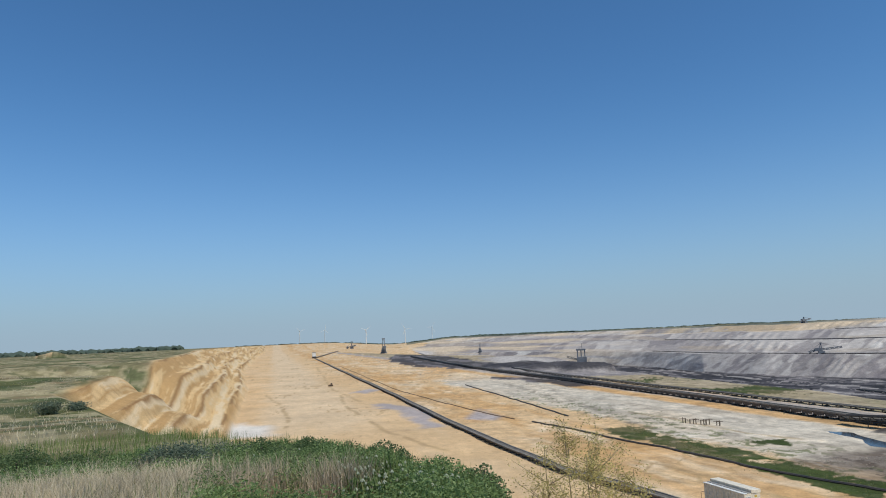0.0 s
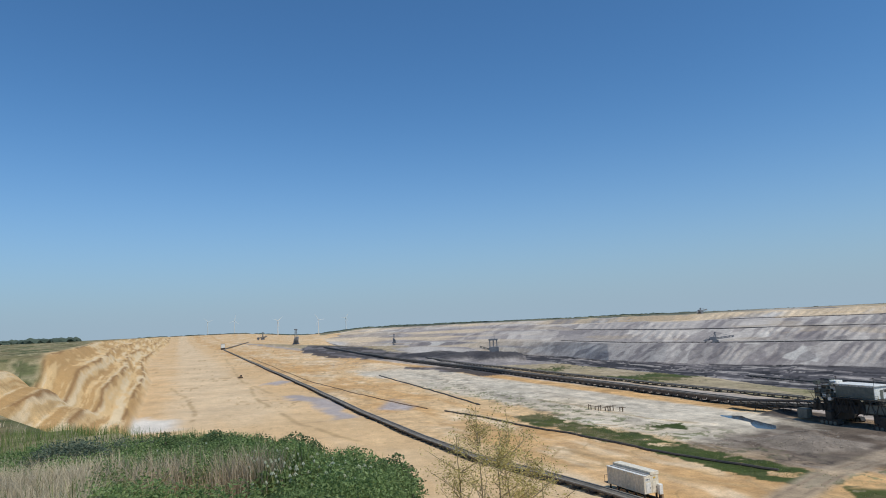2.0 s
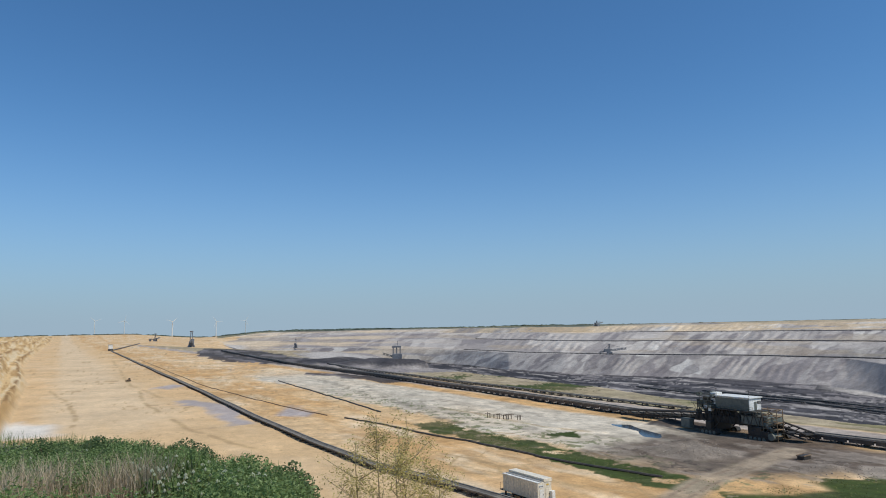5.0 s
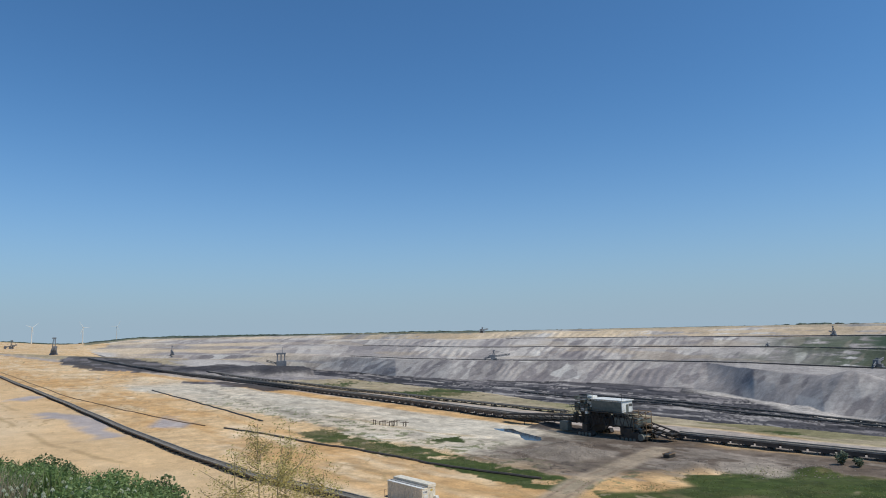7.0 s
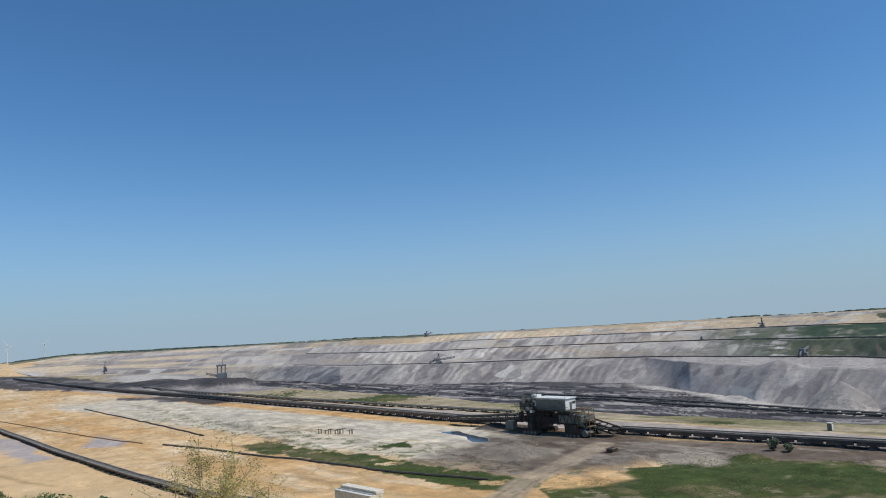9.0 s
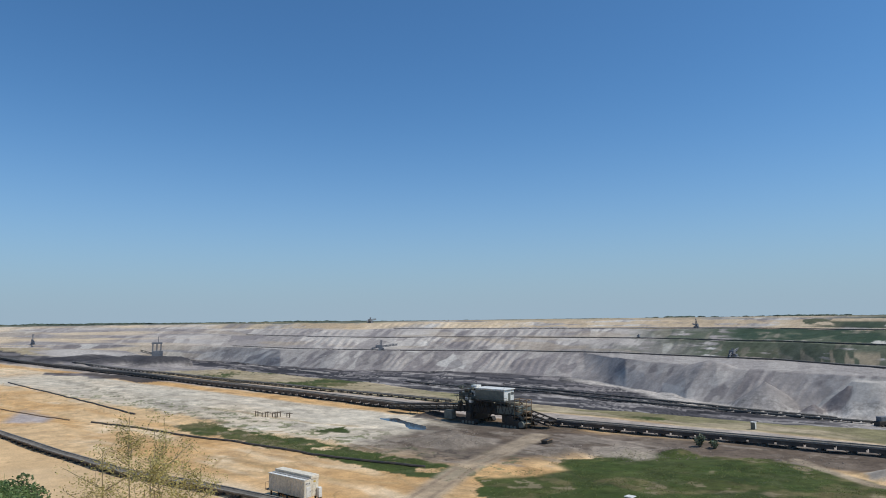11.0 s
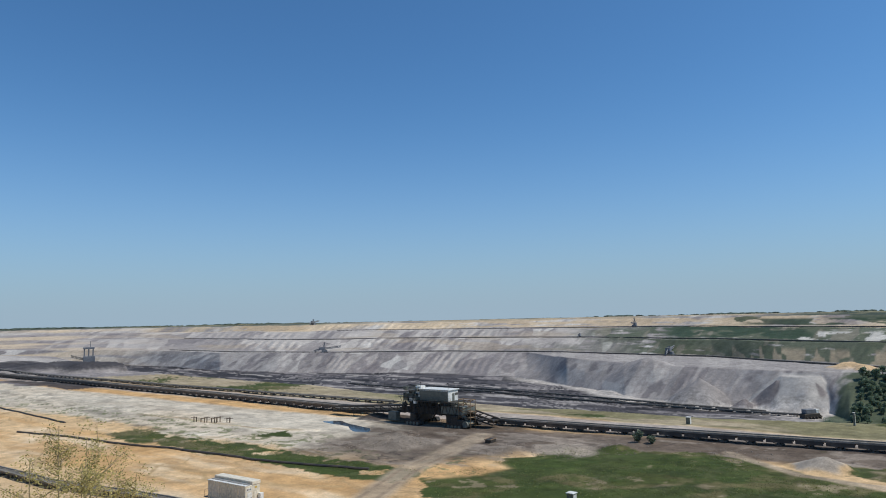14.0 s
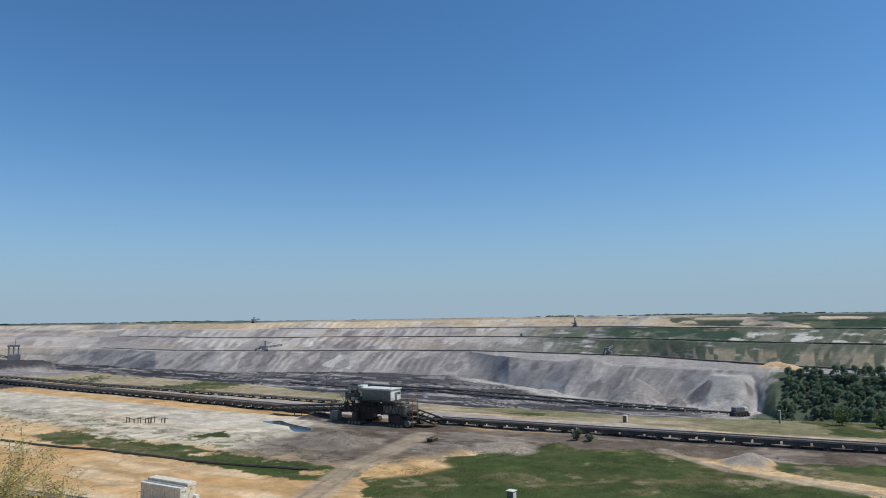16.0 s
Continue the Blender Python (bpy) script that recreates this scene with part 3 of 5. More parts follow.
    lay(SAND_PALE, ((leg == 11) | (leg == 10)) * smooth(0.4, 0.6, fbm(arc, R, 120, 3, 66)) * 0.8 * deep)
    lay((0.52, 0.385, 0.235), (leg == 11) * deep * smooth(21.5, 22.5, bearing + 3 * wob) * smooth(28, 26.5, bearing + 3 * wob) * 0.8)
    lay((0.55, 0.42, 0.27), ((leg == 11) | (leg == 12)) * deep * (R < 3000) * smooth(32, 38, bearing) * smooth(70, 66, bearing) * smooth(0.42, 0.5, fbm(arc / 2, Z * 8, 30, 4, 112)) * 0.8)
    lay(SAND_PALE, face * smooth(20, 6, bearing) * smooth(0.4, 0.6, fbm(arc / 3, Z * 4, 40, 3, 70)) * 0.7)
    drift = 16 * (fbm(arc, Z * 4, 90, 3, 64) - 0.5)
    veg = face * (leg >= 7) * smooth(48, 58, bearing + drift) * (leg < np.where(bearing + 2 * drift < 66, 10, 12))
    lay((0.075, 0.095, 0.055), veg * smooth(0.32, 0.46, fbm(arc + leg * 500.0, Z * 9, 30, 5, 65) + 0.12 * smooth(54, 64, bearing)) * 0.9)
    lay((0.36, 0.29, 0.20), veg * (leg == 7) * smooth(0.5, 0.62, vnoise(arc / 6, Z / 14, 92)) * smooth(58, 64, bearing) * smooth(-10, -17, Z) * 0.8)
    lay((0.22, 0.20, 0.15), veg * smooth(0.62, 0.70, vnoise(skew / 7, Z / 30 + leg, 116) * 0.6 + 0.4 * vnoise(arc / 40, Z / 9, 117)) * 0.8)
    woods = face * smooth(0.40, 0.46, fbm(arc / 2, Z * 3, 24, 4, 113)) * 0.92
    lay((0.036, 0.062, 0.036), woods * (leg == 9) * smooth(56.5, 58, bearing + drift * 0.3) * smooth(66.5, 65, bearing + drift * 0.3) * smooth(-5, -3, Z))
    lay((0.036, 0.062, 0.036), woods * (leg == 11) * smooth(61, 64, bearing + drift * 0.3) * smooth(23, 19, Z))
    stony = face * (leg == 9) * smooth(64.6, 65.2, bearing + drift * 0.15) * smooth(0.53, 0.56, fbm(arc, Z * 5, 22, 5, 114))
    lay((0.56, 0.53, 0.47), stony * smooth(6, 3, Z) * 0.9)
    plain = ((leg == 12) & (bearing > -3)) | ((bearing <= -3) & (R > 4400))
    plain = plain * (1 - 0.85 * smooth(27, 33, bearing) * smooth(68, 62, bearing) * smooth(2900, 2400, R))
    lay((0.12, 0.13, 0.085), plain * 0.9)
    lay((0.055, 0.07, 0.05), plain * smooth(0.45, 0.55, fbm(X, Y, 400, 3, 67)))
    lay((0.35, 0.30, 0.16), plain * smooth(0.56, 0.66, fbm(X, Y, 300, 3, 68)) * 0.8)
    for hx, hy, colour, rad in ((99, 141, (0.27, 0.225, 0.18), 12), (120, 183, COAL, 7), (124, 176, COAL, 6), (140.5, 60, (0.43, 0.38, 0.32), 5), (122, 108, (0.34, 0.285, 0.225), 8), (-297, 523, SAND, 15), (750, 285, SAND, 23), (738, 264, SAND, 14), (100, 590, COAL, 44), (120, 545, COAL, 36), (75, 650, COAL, 44)):
        lay(colour, 0.9 * smooth(rad, rad * 0.7, np.hypot(X - hx, Y - hy) * (0.75 + 0.5 * vnoise(X / rad * 2, Y / rad * 2, 79))))
    lay(SPOIL_PALE, 0.85 * inside(X, Y, [(55, 715), (76, 655), (112, 650), (120, 760), (100, 960), (60, 930)], 18) * (leg <= 2))
    # wet mud patches; the sky they mirror is put into the lilac-grey colour
    for ring in ([(-58, 400), (-47, 430), (-38, 420), (-46, 395)], [(-30, 335), (-18, 320), (-12, 290), (0, 238), (-8, 236), (-22, 292), (-36, 325)], [(12, 280), (22, 262), (18, 250), (8, 262)]):
        lay((0.37, 0.33, 0.32), 0.9 * inside(X + 6 * wob, Y + 30 * wob, ring, 2.5))
    lay((0.66, 0.62, 0.55), 0.9 * inside(X + 6 * wob, Y + 14 * wob, [(-84, 240), (-72, 228), (-58, 232), (-66, 262), (-80, 275)], 5))
    for b, d, apex, flat, tone, slope in CONES:
        away = np.hypot(X - d * math.sin(radians(b)), Y - d * math.cos(radians(b)))
        on = (leg >= 4) * (leg <= 6) * smooth(2.5, 0.8, np.abs(Z - np.minimum(apex - slope * away, flat)))
        lay({"pale": (0.47, 0.435, 0.39), "mid": (0.29, 0.262, 0.24), "dark": (0.18, 0.155, 0.15)}[tone], on * (Z > FLOOR + 1.5) * 0.85)
    lay((0.06, 0.085, 0.045), (leg >= 4) * (leg <= 5) * smooth(67.8, 68.6, bearing + (700 - R) * 0.015 + 3 * wob) * 0.9)
    # coal spill under the belts, with their shade painted into the same dark strip
    lay((0.065, 0.055, 0.05), 0.75 * near_line(X, Y, UNDER_BELT, 2.4, 1.0) * smooth(0.3, 0.5, fbm(X, Y, 3, 3, 90)))
    # grassy top of the mound and bank
    s = bank_share(u, v)
    cutface = smooth(0, 0.08, s) * (1 - smooth(0.95, 1.02, s)) * smooth(130, 180, u)
    lay((0.62, 0.425, 0.205), cutface * 0.85)
    streak = fbm(u / 26, s * 60, 3, 4, 74) * 0.8 + 0.2 * fbm(u / 5, v, 3, 3, 85)
    ribs = 0.5 + 0.5 * np.sin(u * 2.6 + 3 * vnoise(u / 6, v / 6, 86))
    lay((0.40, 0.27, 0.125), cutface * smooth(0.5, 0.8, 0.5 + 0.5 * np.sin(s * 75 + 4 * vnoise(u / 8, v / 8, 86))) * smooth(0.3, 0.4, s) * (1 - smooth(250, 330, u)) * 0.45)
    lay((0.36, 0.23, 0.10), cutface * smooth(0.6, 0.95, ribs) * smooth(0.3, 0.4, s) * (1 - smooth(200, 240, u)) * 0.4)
    lay((0.40, 0.235, 0.09), cutface * smooth(0.53, 0.58, streak) * 0.75)
    lay((0.67, 0.54, 0.35), cutface * smooth(0.46, 0.41, streak) * 0.7)
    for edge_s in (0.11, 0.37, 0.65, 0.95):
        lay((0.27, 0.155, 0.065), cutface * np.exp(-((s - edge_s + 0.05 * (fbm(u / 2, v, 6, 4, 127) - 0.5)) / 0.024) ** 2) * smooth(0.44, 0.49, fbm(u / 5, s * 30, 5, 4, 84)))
    top = smooth(0.93, 1.06, s + 0.12 * wob) * smooth(130, 180, u) + smooth(0.25, 0.45, s) * (1 - smooth(130, 180, u))
    lay((0.20, 0.175, 0.085), top)
    lay(GRASS, top * smooth(0.46, 0.54, fbm(X, Y, 30, 4, 80)) * 0.85)
    lay((0.36, 0.30, 0.17), top * smooth(0.50, 0.58, fbm(X, Y, 12, 4, 71)) * 0.75)
    lay((0.26, 0.19, 0.10), top * smooth(0.56, 0.64, fbm(X, Y, 16, 4, 82)) * 0.7)
    lay(SAND, 0.9 * smooth(17, 12, np.hypot(X + 297, Y - 523)))
    coarse = np.where(v < 62, 0.28, np.where(v < 108, 0.6, 0.85)) * (1 - 0.7 * cutface)
    lay((0.075, 0.095, 0.035), top * smooth(0.54, 0.6, fbm(X, Y, 9, 5, 128)) * 0.8)
    lay((0.40, 0.34, 0.20), top * smooth(0.60, 0.65, fbm(X, Y, 5, 5, 129)) * 0.6)
    coarse = coarse + 0.5 * np.clip(top, 0, 1)
    return C, np.where((leg >= 5) & (leg % 2 == 1), 0.45, np.where(leg >= 3, 0.9, coarse))


GROUND = make_ground()


# ---- building helpers ----
def part(name, bm, material, parent=None, label=""):
    me = bpy.data.meshes.new(name)
    bm.to_mesh(me)
    bm.free()
    me.materials.append(material)
    ob = new(name, me)
    ob.parent = parent
    if label:
        ob["label"] = label
    return ob


def again(ob, m, parent=None):
    """The same piece once more, sharing its mesh."""
    o = new(ob.name.split(".")[0], ob.data)
    o.parent = parent or ob.parent
    o.matrix_basis = m
    return o


def thing(name, m, label, category, group=""):
    ob = new(name)
    ob.matrix_basis = m
    return tagged(ob, label, category, group)


def box(bm, x0, x1, y0, y1, z0, z1, bevel=0.0):
    made = bmesh.ops.create_cube(bm, size=1, matrix=Matrix.Translation(((x0 + x1) / 2, (y0 + y1) / 2, (z0 + z1) / 2)) @ Matrix.Diagonal((x1 - x0, y1 - y0, z1 - z0, 1)))
    if bevel:
        edges = {e for v in made["verts"] for e in v.link_edges}
        bmesh.ops.bevel(bm, geom=list(edges), offset=bevel, segments=1, affect="EDGES")
    return bm


def bar(bm, a, b, half, sides=4):
    a, b = Vector(a), Vector(b)
    d = b - a
    m = Matrix.Translation((a + b) / 2) @ d.to_track_quat("Z", "Y").to_matrix().to_4x4()
    bmesh.ops.create_cone(bm, cap_ends=True, segments=sides, radius1=half * 1.2, radius2=half * 1.2, depth=d.length, matrix=m)
    return bm


def one(fn, *args, **kw):
    return fn(bmesh.new(), *args, **kw)


def mesh_from(name, co, faces, material, parent=None):
    me = bpy.data.meshes.new(name)
    me.from_pydata(co, [], faces)
    me.materials.append(material)
    ob = new(name, me)
    ob.parent = parent
    return ob


def rod_path(points, half, sides=6):
    """A tube along a line of points."""
    bm = bmesh.new()
    rings = []
    for i, p in enumerate(points):
        d = (Vector(points[min(i + 1, len(points) - 1)]) - Vector(points[max(i - 1, 0)])).normalized()
        q = d.to_track_quat("Z", "Y")
        rings.append([bm.verts.new(Vector(p) + q @ Vector((half * math.cos(2 * math.pi * k / sides), half * math.sin(2 * math.pi * k / sides), 0))) for k in range(sides)])
    for a, b in zip(rings, rings[1:]):
        for k in range(sides):
            bm.faces.new((a[k], a[(k + 1) % sides], b[(k + 1) % sides], b[k]))
    bm.faces.new(rings[0][::-1])
    bm.faces.new(rings[-1])
    return bm


def dense(line, step):
    """Points every step metres along a plan line."""
    out = []
    for (ax, ay), (bx, by) in zip(line, line[1:]):
        n = max(1, int(math.hypot(bx - ax, by - ay) / step))
        out += [(ax + (bx - ax) * i / n, ay + (by - ay) * i / n) for i in range(n)]
    return out + [line[-1]]


# ---- belt conveyors ----
def section_mesh(wide, tall, long, low=0.58):
    """One support frame: two legs, cross beam, side plates, idler rolls, foot skids."""
    bm = bmesh.new()
    h = wide / 2
    for s in (-1, 1):
        box(bm, s * h - 0.12, s * h + 0.12, -0.15, 0.15, 0, tall * 0.9)
        box(bm, s * h - 0.10, s * h + 0.10, -long * 0.46, long * 0.46, tall * low, tall * 0.84)
        box(bm, s * h - 0.3, s * h + 0.3, -0.7, 0.7, 0.0, 0.22)
        bar(bm, (s * h, -long * 0.36, tall * 0.55), (s * h, 0, 0.15), 0.06)
        bar(bm, (s * h, 0.12, tall * 0.72), (s * 0.3, 0.12, tall * 0.6), 0.1, 6)
    box(bm, -h, h, -0.12, 0.12, tall * 0.42, tall * 0.55)
    box(bm, -h - 0.2, h + 0.2, -0.9, 0.9, 0.02, 0.14)
    return bm


def conveyor(name, line, wide, tall, step, label, keep=110):
    first = line[0]
    top = thing(name, pose(first[0], first[1], 0), label, "conveyor belt", "belt conveyors of the mine")
    pts = dense(line, step)
    half = wide / 2 - 0.25
    belt, rails = bmesh.new(), (bmesh.new(), bmesh.new())
    prof = [(-half, 0.90), (-half * 0.55, 0.72), (half * 0.55, 0.72), (half, 0.90), (half * 0.55, 0.64), (-half * 0.55, 0.64)]
    rows, rail_rows = [], ([], [])
    frames = []
    levels = [ground_z(x, y) for x, y in pts]
    for i, (x, y) in enumerate(pts):
        a, b = pts[max(i - 1, 0)], pts[min(i + 1, len(pts) - 1)]
        yaw = math.atan2(-(b[0] - a[0]), b[1] - a[1])
        z = sum(levels[max(0, i - 5):i + 6]) / len(levels[max(0, i - 5):i + 6])
        m = Matrix.Translation((x - first[0], y - first[1], z)) @ Matrix.Rotation(yaw, 4, "Z")
        frames.append(m)
        rows.append([belt.verts.new(m @ Vector((px, 0, pz * tall))) for px, pz in prof])
        for s, bm, rr in ((-1, rails[0], rail_rows[0]), (1, rails[1], rail_rows[1])):
            rr.append([bm.verts.new(m @ Vector((s * wide / 2 + dx, 0, tall * dz))) for dx, dz in ((-0.16, 0.80), (0.16, 0.80), (0.16, 1.0), (-0.16, 1.0))])
    for bm, rr in ((belt, rows), (rails[0], rail_rows[0]), (rails[1], rail_rows[1])):
        for a, b in zip(rr, rr[1:]):
            n = len(a)
            for k in range(n):
                bm.faces.new((a[k], b[k], b[(k + 1) % n], a[(k + 1) % n]))
        bm.normal_update()
    part("belt", belt, M_RUBBER, top, "dusty black rubber belt")
    for r in rails:
        part("side_rail", r, M_DUSTY, top)
    f = part("support_frame", section_mesh(wide, tall, step, 0.58 if wide < 2.5 else 0.34), M_BELT_STEEL, top)
    f.matrix_basis = frames[0]
    for m in frames[1:keep]:
        again(f, m)
    if len(frames) > keep:
        rest = bmesh.new()
        for m in frames[keep:]:
            for s in (-1, 1):
                made = bmesh.ops.create_cube(rest, size=1, matrix=m @ Matrix.Translation((s * wide / 2, 0, tall * 0.45)) @ Matrix.Diagonal((0.3, step * 1.02, tall * 0.7, 1)))
        tagged(part("far_support_frames", rest, M_BELT_STEEL, top), kind="stuff")
    return top


conveyor("belt_conveyor", [(49, 90), (39.4, 116.5), (33, 132), (24.5, 150), (15.6, 182), (1.7, 240), (-26, 365), (-115, 750), (-265, 1402)], 1.9, 1.15, 4.0, "long dark belt conveyor on low steel frames across the sand")
conveyor("belt_conveyor", [from_uv(u, v) for u, v in ((158, 166), (240, 170), (420, 176), (620, 181), (1120, 222))], 3.0, 2.2, 5.0, "black belt conveyor with coal dust beside the pale clay flat")
conveyor("belt_conveyor", [from_uv(u, v) for u, v in ((108, 166), (84, 168), (0, 176), (-40, 181))], 2.8, 2.0, 6.0, "dark steel belt conveyor with tall supports on grey ground")
conveyor("belt_conveyor", [from_uv(u, v) for u, v in ((170, 190), (300, 190), (420, 193), (560, 200))], 2.2, 1.2, 6.0, "low dark belt conveyor at the bench edge", 60)
conveyor("belt_conveyor", [(-258, 1393), (-345, 2250)], 3.0, 2.0, 20.0, "far belt conveyor over the sand", 20)


def tier_conveyor(bearings, dist, wide, tall, label):
    conveyor("belt_conveyor", [(d * math.sin(radians(b)), d * math.cos(radians(b))) for b, d in zip(bearings, dist)], wide, tall, 14.0, label, 40)


tier_conveyor([17, 22, 30, 34.6, 39, 45.5, 48.8, 55.7, 60, 64.3, 70, 77], [1745, 1485, 1318, 1285, 1260, 1186, 1137, 1039, 995, 903, 826, 775], 2.6, 1.8, "dark belt conveyor along a grey spoil terrace")
tier_conveyor([18, 22, 26, 30, 34.7, 43.5, 51, 56, 58, 60, 62, 64.4, 70.3, 77], [2070, 1775, 1570, 1482, 1442, 1350, 1245, 1130, 1097, 1076, 1036, 992, 920, 888], 2.6, 1.8, "dark belt conveyor along the middle spoil terrace")
tier_conveyor([30, 44, 53, 60, 66, 76], [1780, 1480, 1405, 1280, 1115, 995], 2.6, 1.8, "thin dark belt conveyor along the upper terrace")
tier_conveyor([31, 35, 42.4, 47.3, 55, 62, 65.6], [1010, 927, 851, 785, 720, 681, 673], 3.6, 2.6, "belt conveyor on the dark pit floor")
tier_conveyor([36, 44, 50, 57, 63], [960, 870, 800, 732, 696], 3.6, 2.2, "second belt conveyor on the dark pit floor")


# ---- transfer machine on crawlers ----
def transfer_machine():
    x, y = from_uv(122, 160)
    top = thing("transfer_machine", pose(x, y, ground_z(x, y) - 0.1, 0, 0, 13.9), "dark mining transfer machine with white house on muddy ground", "mining machine")
    # local x runs across the belts, y along them
    for ry in (-6.5, 8.5):
        for rx in (-4.6, 3.4):
            bm = bmesh.new()
            prof = [(-3.0, 0.5), (-2.4, 0.0), (2.4, 0.0), (3.0, 0.5), (2.6, 1.3), (-2.6, 1.3)]
            a = [bm.verts.new((rx - 0.8, ry + p, q)) for p, q in prof]
            b = [bm.verts.new((rx + 0.8, ry + p, q)) for p, q in prof]
            bm.faces.new(a), bm.faces.new(b[::-1])
            for k in range(6):
                bm.faces.new((a[k], b[k], b[(k + 1) % 6], a[(k + 1) % 6]))
            for k in range(9):
                box(bm, rx - 0.9, rx + 0.9, ry - 2.5 + k * 0.6, ry - 2.25 + k * 0.6, 1.28, 1.4)
            bm.normal_update()
            crawler = part("crawler", bm, M_DARK_STEEL, top, "muddy crawler track")
            for k in range(4):
                w = bmesh.new()
                bmesh.ops.create_cone(w, cap_ends=True, segments=12, radius1=0.45, radius2=0.45, depth=1.9, matrix=Matrix.Translation((rx, ry - 1.9 + 1.25 * k, 0.55)) @ Matrix.Rotation(radians(90), 4, "Y"))
                part("track_roller", w, M_GREY_STEEL, crawler)
    bm = bmesh.new()
    for s in (-3.4, 2.6):
        box(bm, s - 0.25, s + 0.25, -8.5, 14, 3.2, 5.0, 0.06)
        for k in range(9):
            box(bm, s - 0.32, s + 0.32, -8.0 + 2.6 * k, -7.8 + 2.6 * k, 3.0, 5.2)
    for k in range(6):
        box(bm, -3.4, 2.6, -8 + 4.4 * k, -7.6 + 4.4 * k, 3.3, 4.6)
    part("main_girder", bm, M_DARK_STEEL, top)
    for px, py in ((-4.6, -6.5), (3.4, -6.5), (-4.6, 8.5), (3.4, 8.5)):
        bm = one(box, px - 0.7, px + 0.7, py - 0.9, py + 0.9, 1.2, 3.4, 0.1)
        bar(bm, (px, py - 1, 1.4), (px, py - 3, 3.2), 0.18)
        part("support_leg", bm, M_DARK_STEEL, top)
    # white machine house, long side towards the sand
    house = part("machine_house", one(box, -3.2, 1.6, -3.2, 7.4, 7.0, 10.1, 0.08), M_WHITE, top, "white sheet-metal machine house")
    ribs = bmesh.new()
    for k in range(12):
        box(ribs, -3.26, -3.19, -3.0 + k * 0.93, -2.9 + k * 0.93, 7.05, 10.0)
    part("wall_rib", ribs, M_GREY_STEEL, house)
    # long side faces away from the sun: its shade is put into grey-green
    part("shade_panel", one(box, -3.30, -3.27, -3.1, 7.3, 7.1, 9.8), M_GREY_STEEL, house, "white house's long side wall, coloured grey-green for its shade")
    part("roof", one(box, -3.5, 1.9, -3.5, 7.7, 10.1, 10.35, 0.04), M_WHITE, house)
    part("door", one(box, -1.3, -0.3, -3.27, -3.2, 7.1, 9.2), M_GREY_STEEL, house)
    for k in range(3):
        part("window", one(box, 0.0 + 0.5 * k, 0.35 + 0.5 * k, -3.26, -3.2, 8.6, 9.3), M_DARK_STEEL, house)
    deck = part("deck", one(box, -4.2, 2.8, -5.0, 9.5, 6.7, 6.95), M_DARK_STEEL, top)
    for k in range(11):
        p = part("railing_post", one(bar, (-4.1, -4.8 + k * 1.35, 6.95), (-4.1, -4.8 + k * 1.35, 8.0), 0.035), M_YELLOW if k == 0 else M_GREY_STEEL, deck)
    part("railing", bar(one(bar, (-4.1, -4.8, 8.0), (-4.1, 9.4, 8.0), 0.035), (-4.1, -4.8, 7.5), (-4.1, 9.4, 7.5), 0.03), M_GREY_STEEL, deck)
    for k in range(7):
        part("deck_strut", one(bar, (-3.6, -4.5 + 2.5 * k, 5.1), (-3.6, -4.0 + 2.5 * k, 6.7), 0.14), M_DARK_STEEL, top)
    # drive tower with cabins at the boom end
    tower = part("drive_tower", one(box, -2.8, 1.8, 8.6, 11.6, 5.0, 7.6, 0.06), M_GREY_STEEL, top, "grey-green drive tower with small cabins")
    part("cabin", one(box, -2.4, 0.2, 7.8, 9.6, 8.4, 10.9, 0.08), M_WHITE, tower)
    part("cabin", one(box, -3.0, -0.6, 10.0, 11.8, 7.6, 9.7, 0.08), M_GREY_STEEL, tower)
    part("cabin", one(box, -3.3, -1.2, 11.9, 13.6, 6.6, 8.7, 0.08), M_GREY_STEEL, tower)
    part("cabin_window", one(box, -2.44, -2.4, 8.1, 9.3, 9.4, 10.4), M_DARK_STEEL, tower)
    part("cabin_window", one(box, -3.04, -3.0, 10.3, 11.5, 8.6, 9.3), M_DARK_STEEL, tower)
    part("roof_box", one(box, -1.6, -0.2, 9.5, 10.5, 9.7, 11.1, 0.05), M_GREY_STEEL, tower)
    mast = bmesh.new()
    for k in range(4):
        bar(mast, (-3.2, 9.4 + k * 1.4, 5.2), (-3.2, 9.4 + k * 1.4, 8.2), 0.09)
        bar(mast, (-3.2, 9.4 + k * 1.4, 5.2), (-3.2, 10.8 + k * 1.4, 7.6), 0.06)
    part("bracing", mast, M_DARK_STEEL, tower)
    # boom towards the far belt
    boom = bmesh.new()
    n = 9
    for s in (-1.4, 1.2):
        bar(boom, (s, 14, 4.9), (s, 46, 2.6), 0.2), bar(boom, (s, 14, 3.0), (s, 46, 1.2), 0.2)
        for k in range(n):
            ya, yb = 14 + 32 * k / n, 14 + 32 * (k + 1) / n
            bar(boom, (s, ya, 3.0 - 1.8 * k / n), (s, yb, 4.9 - 2.3 * (k + 1) / n), 0.11)
            bar(boom, (s, ya, 3.0 - 1.8 * k / n), (s, ya, 4.9 - 2.3 * k / n), 0.1)
    part("boom", boom, M_DARK_STEEL, top, "dark lattice belt boom")
    bb = bmesh.new()
    v = [bb.verts.new(p) for p in ((-1.2, 13, 4.3), (1.0, 13, 4.3), (1.0, 46, 2.2), (-1.2, 46, 2.2), (-1.2, 13, 3.6), (1.0, 13, 3.6), (1.0, 46, 1.6), (-1.2, 46, 1.6))]
    for f in ((0, 1, 2, 3), (7, 6, 5, 4), (0, 3, 7, 4), (1, 5, 6, 2), (0, 4, 5, 1), (3, 2, 6, 7)):
        bb.faces.new([v[i] for i in f])
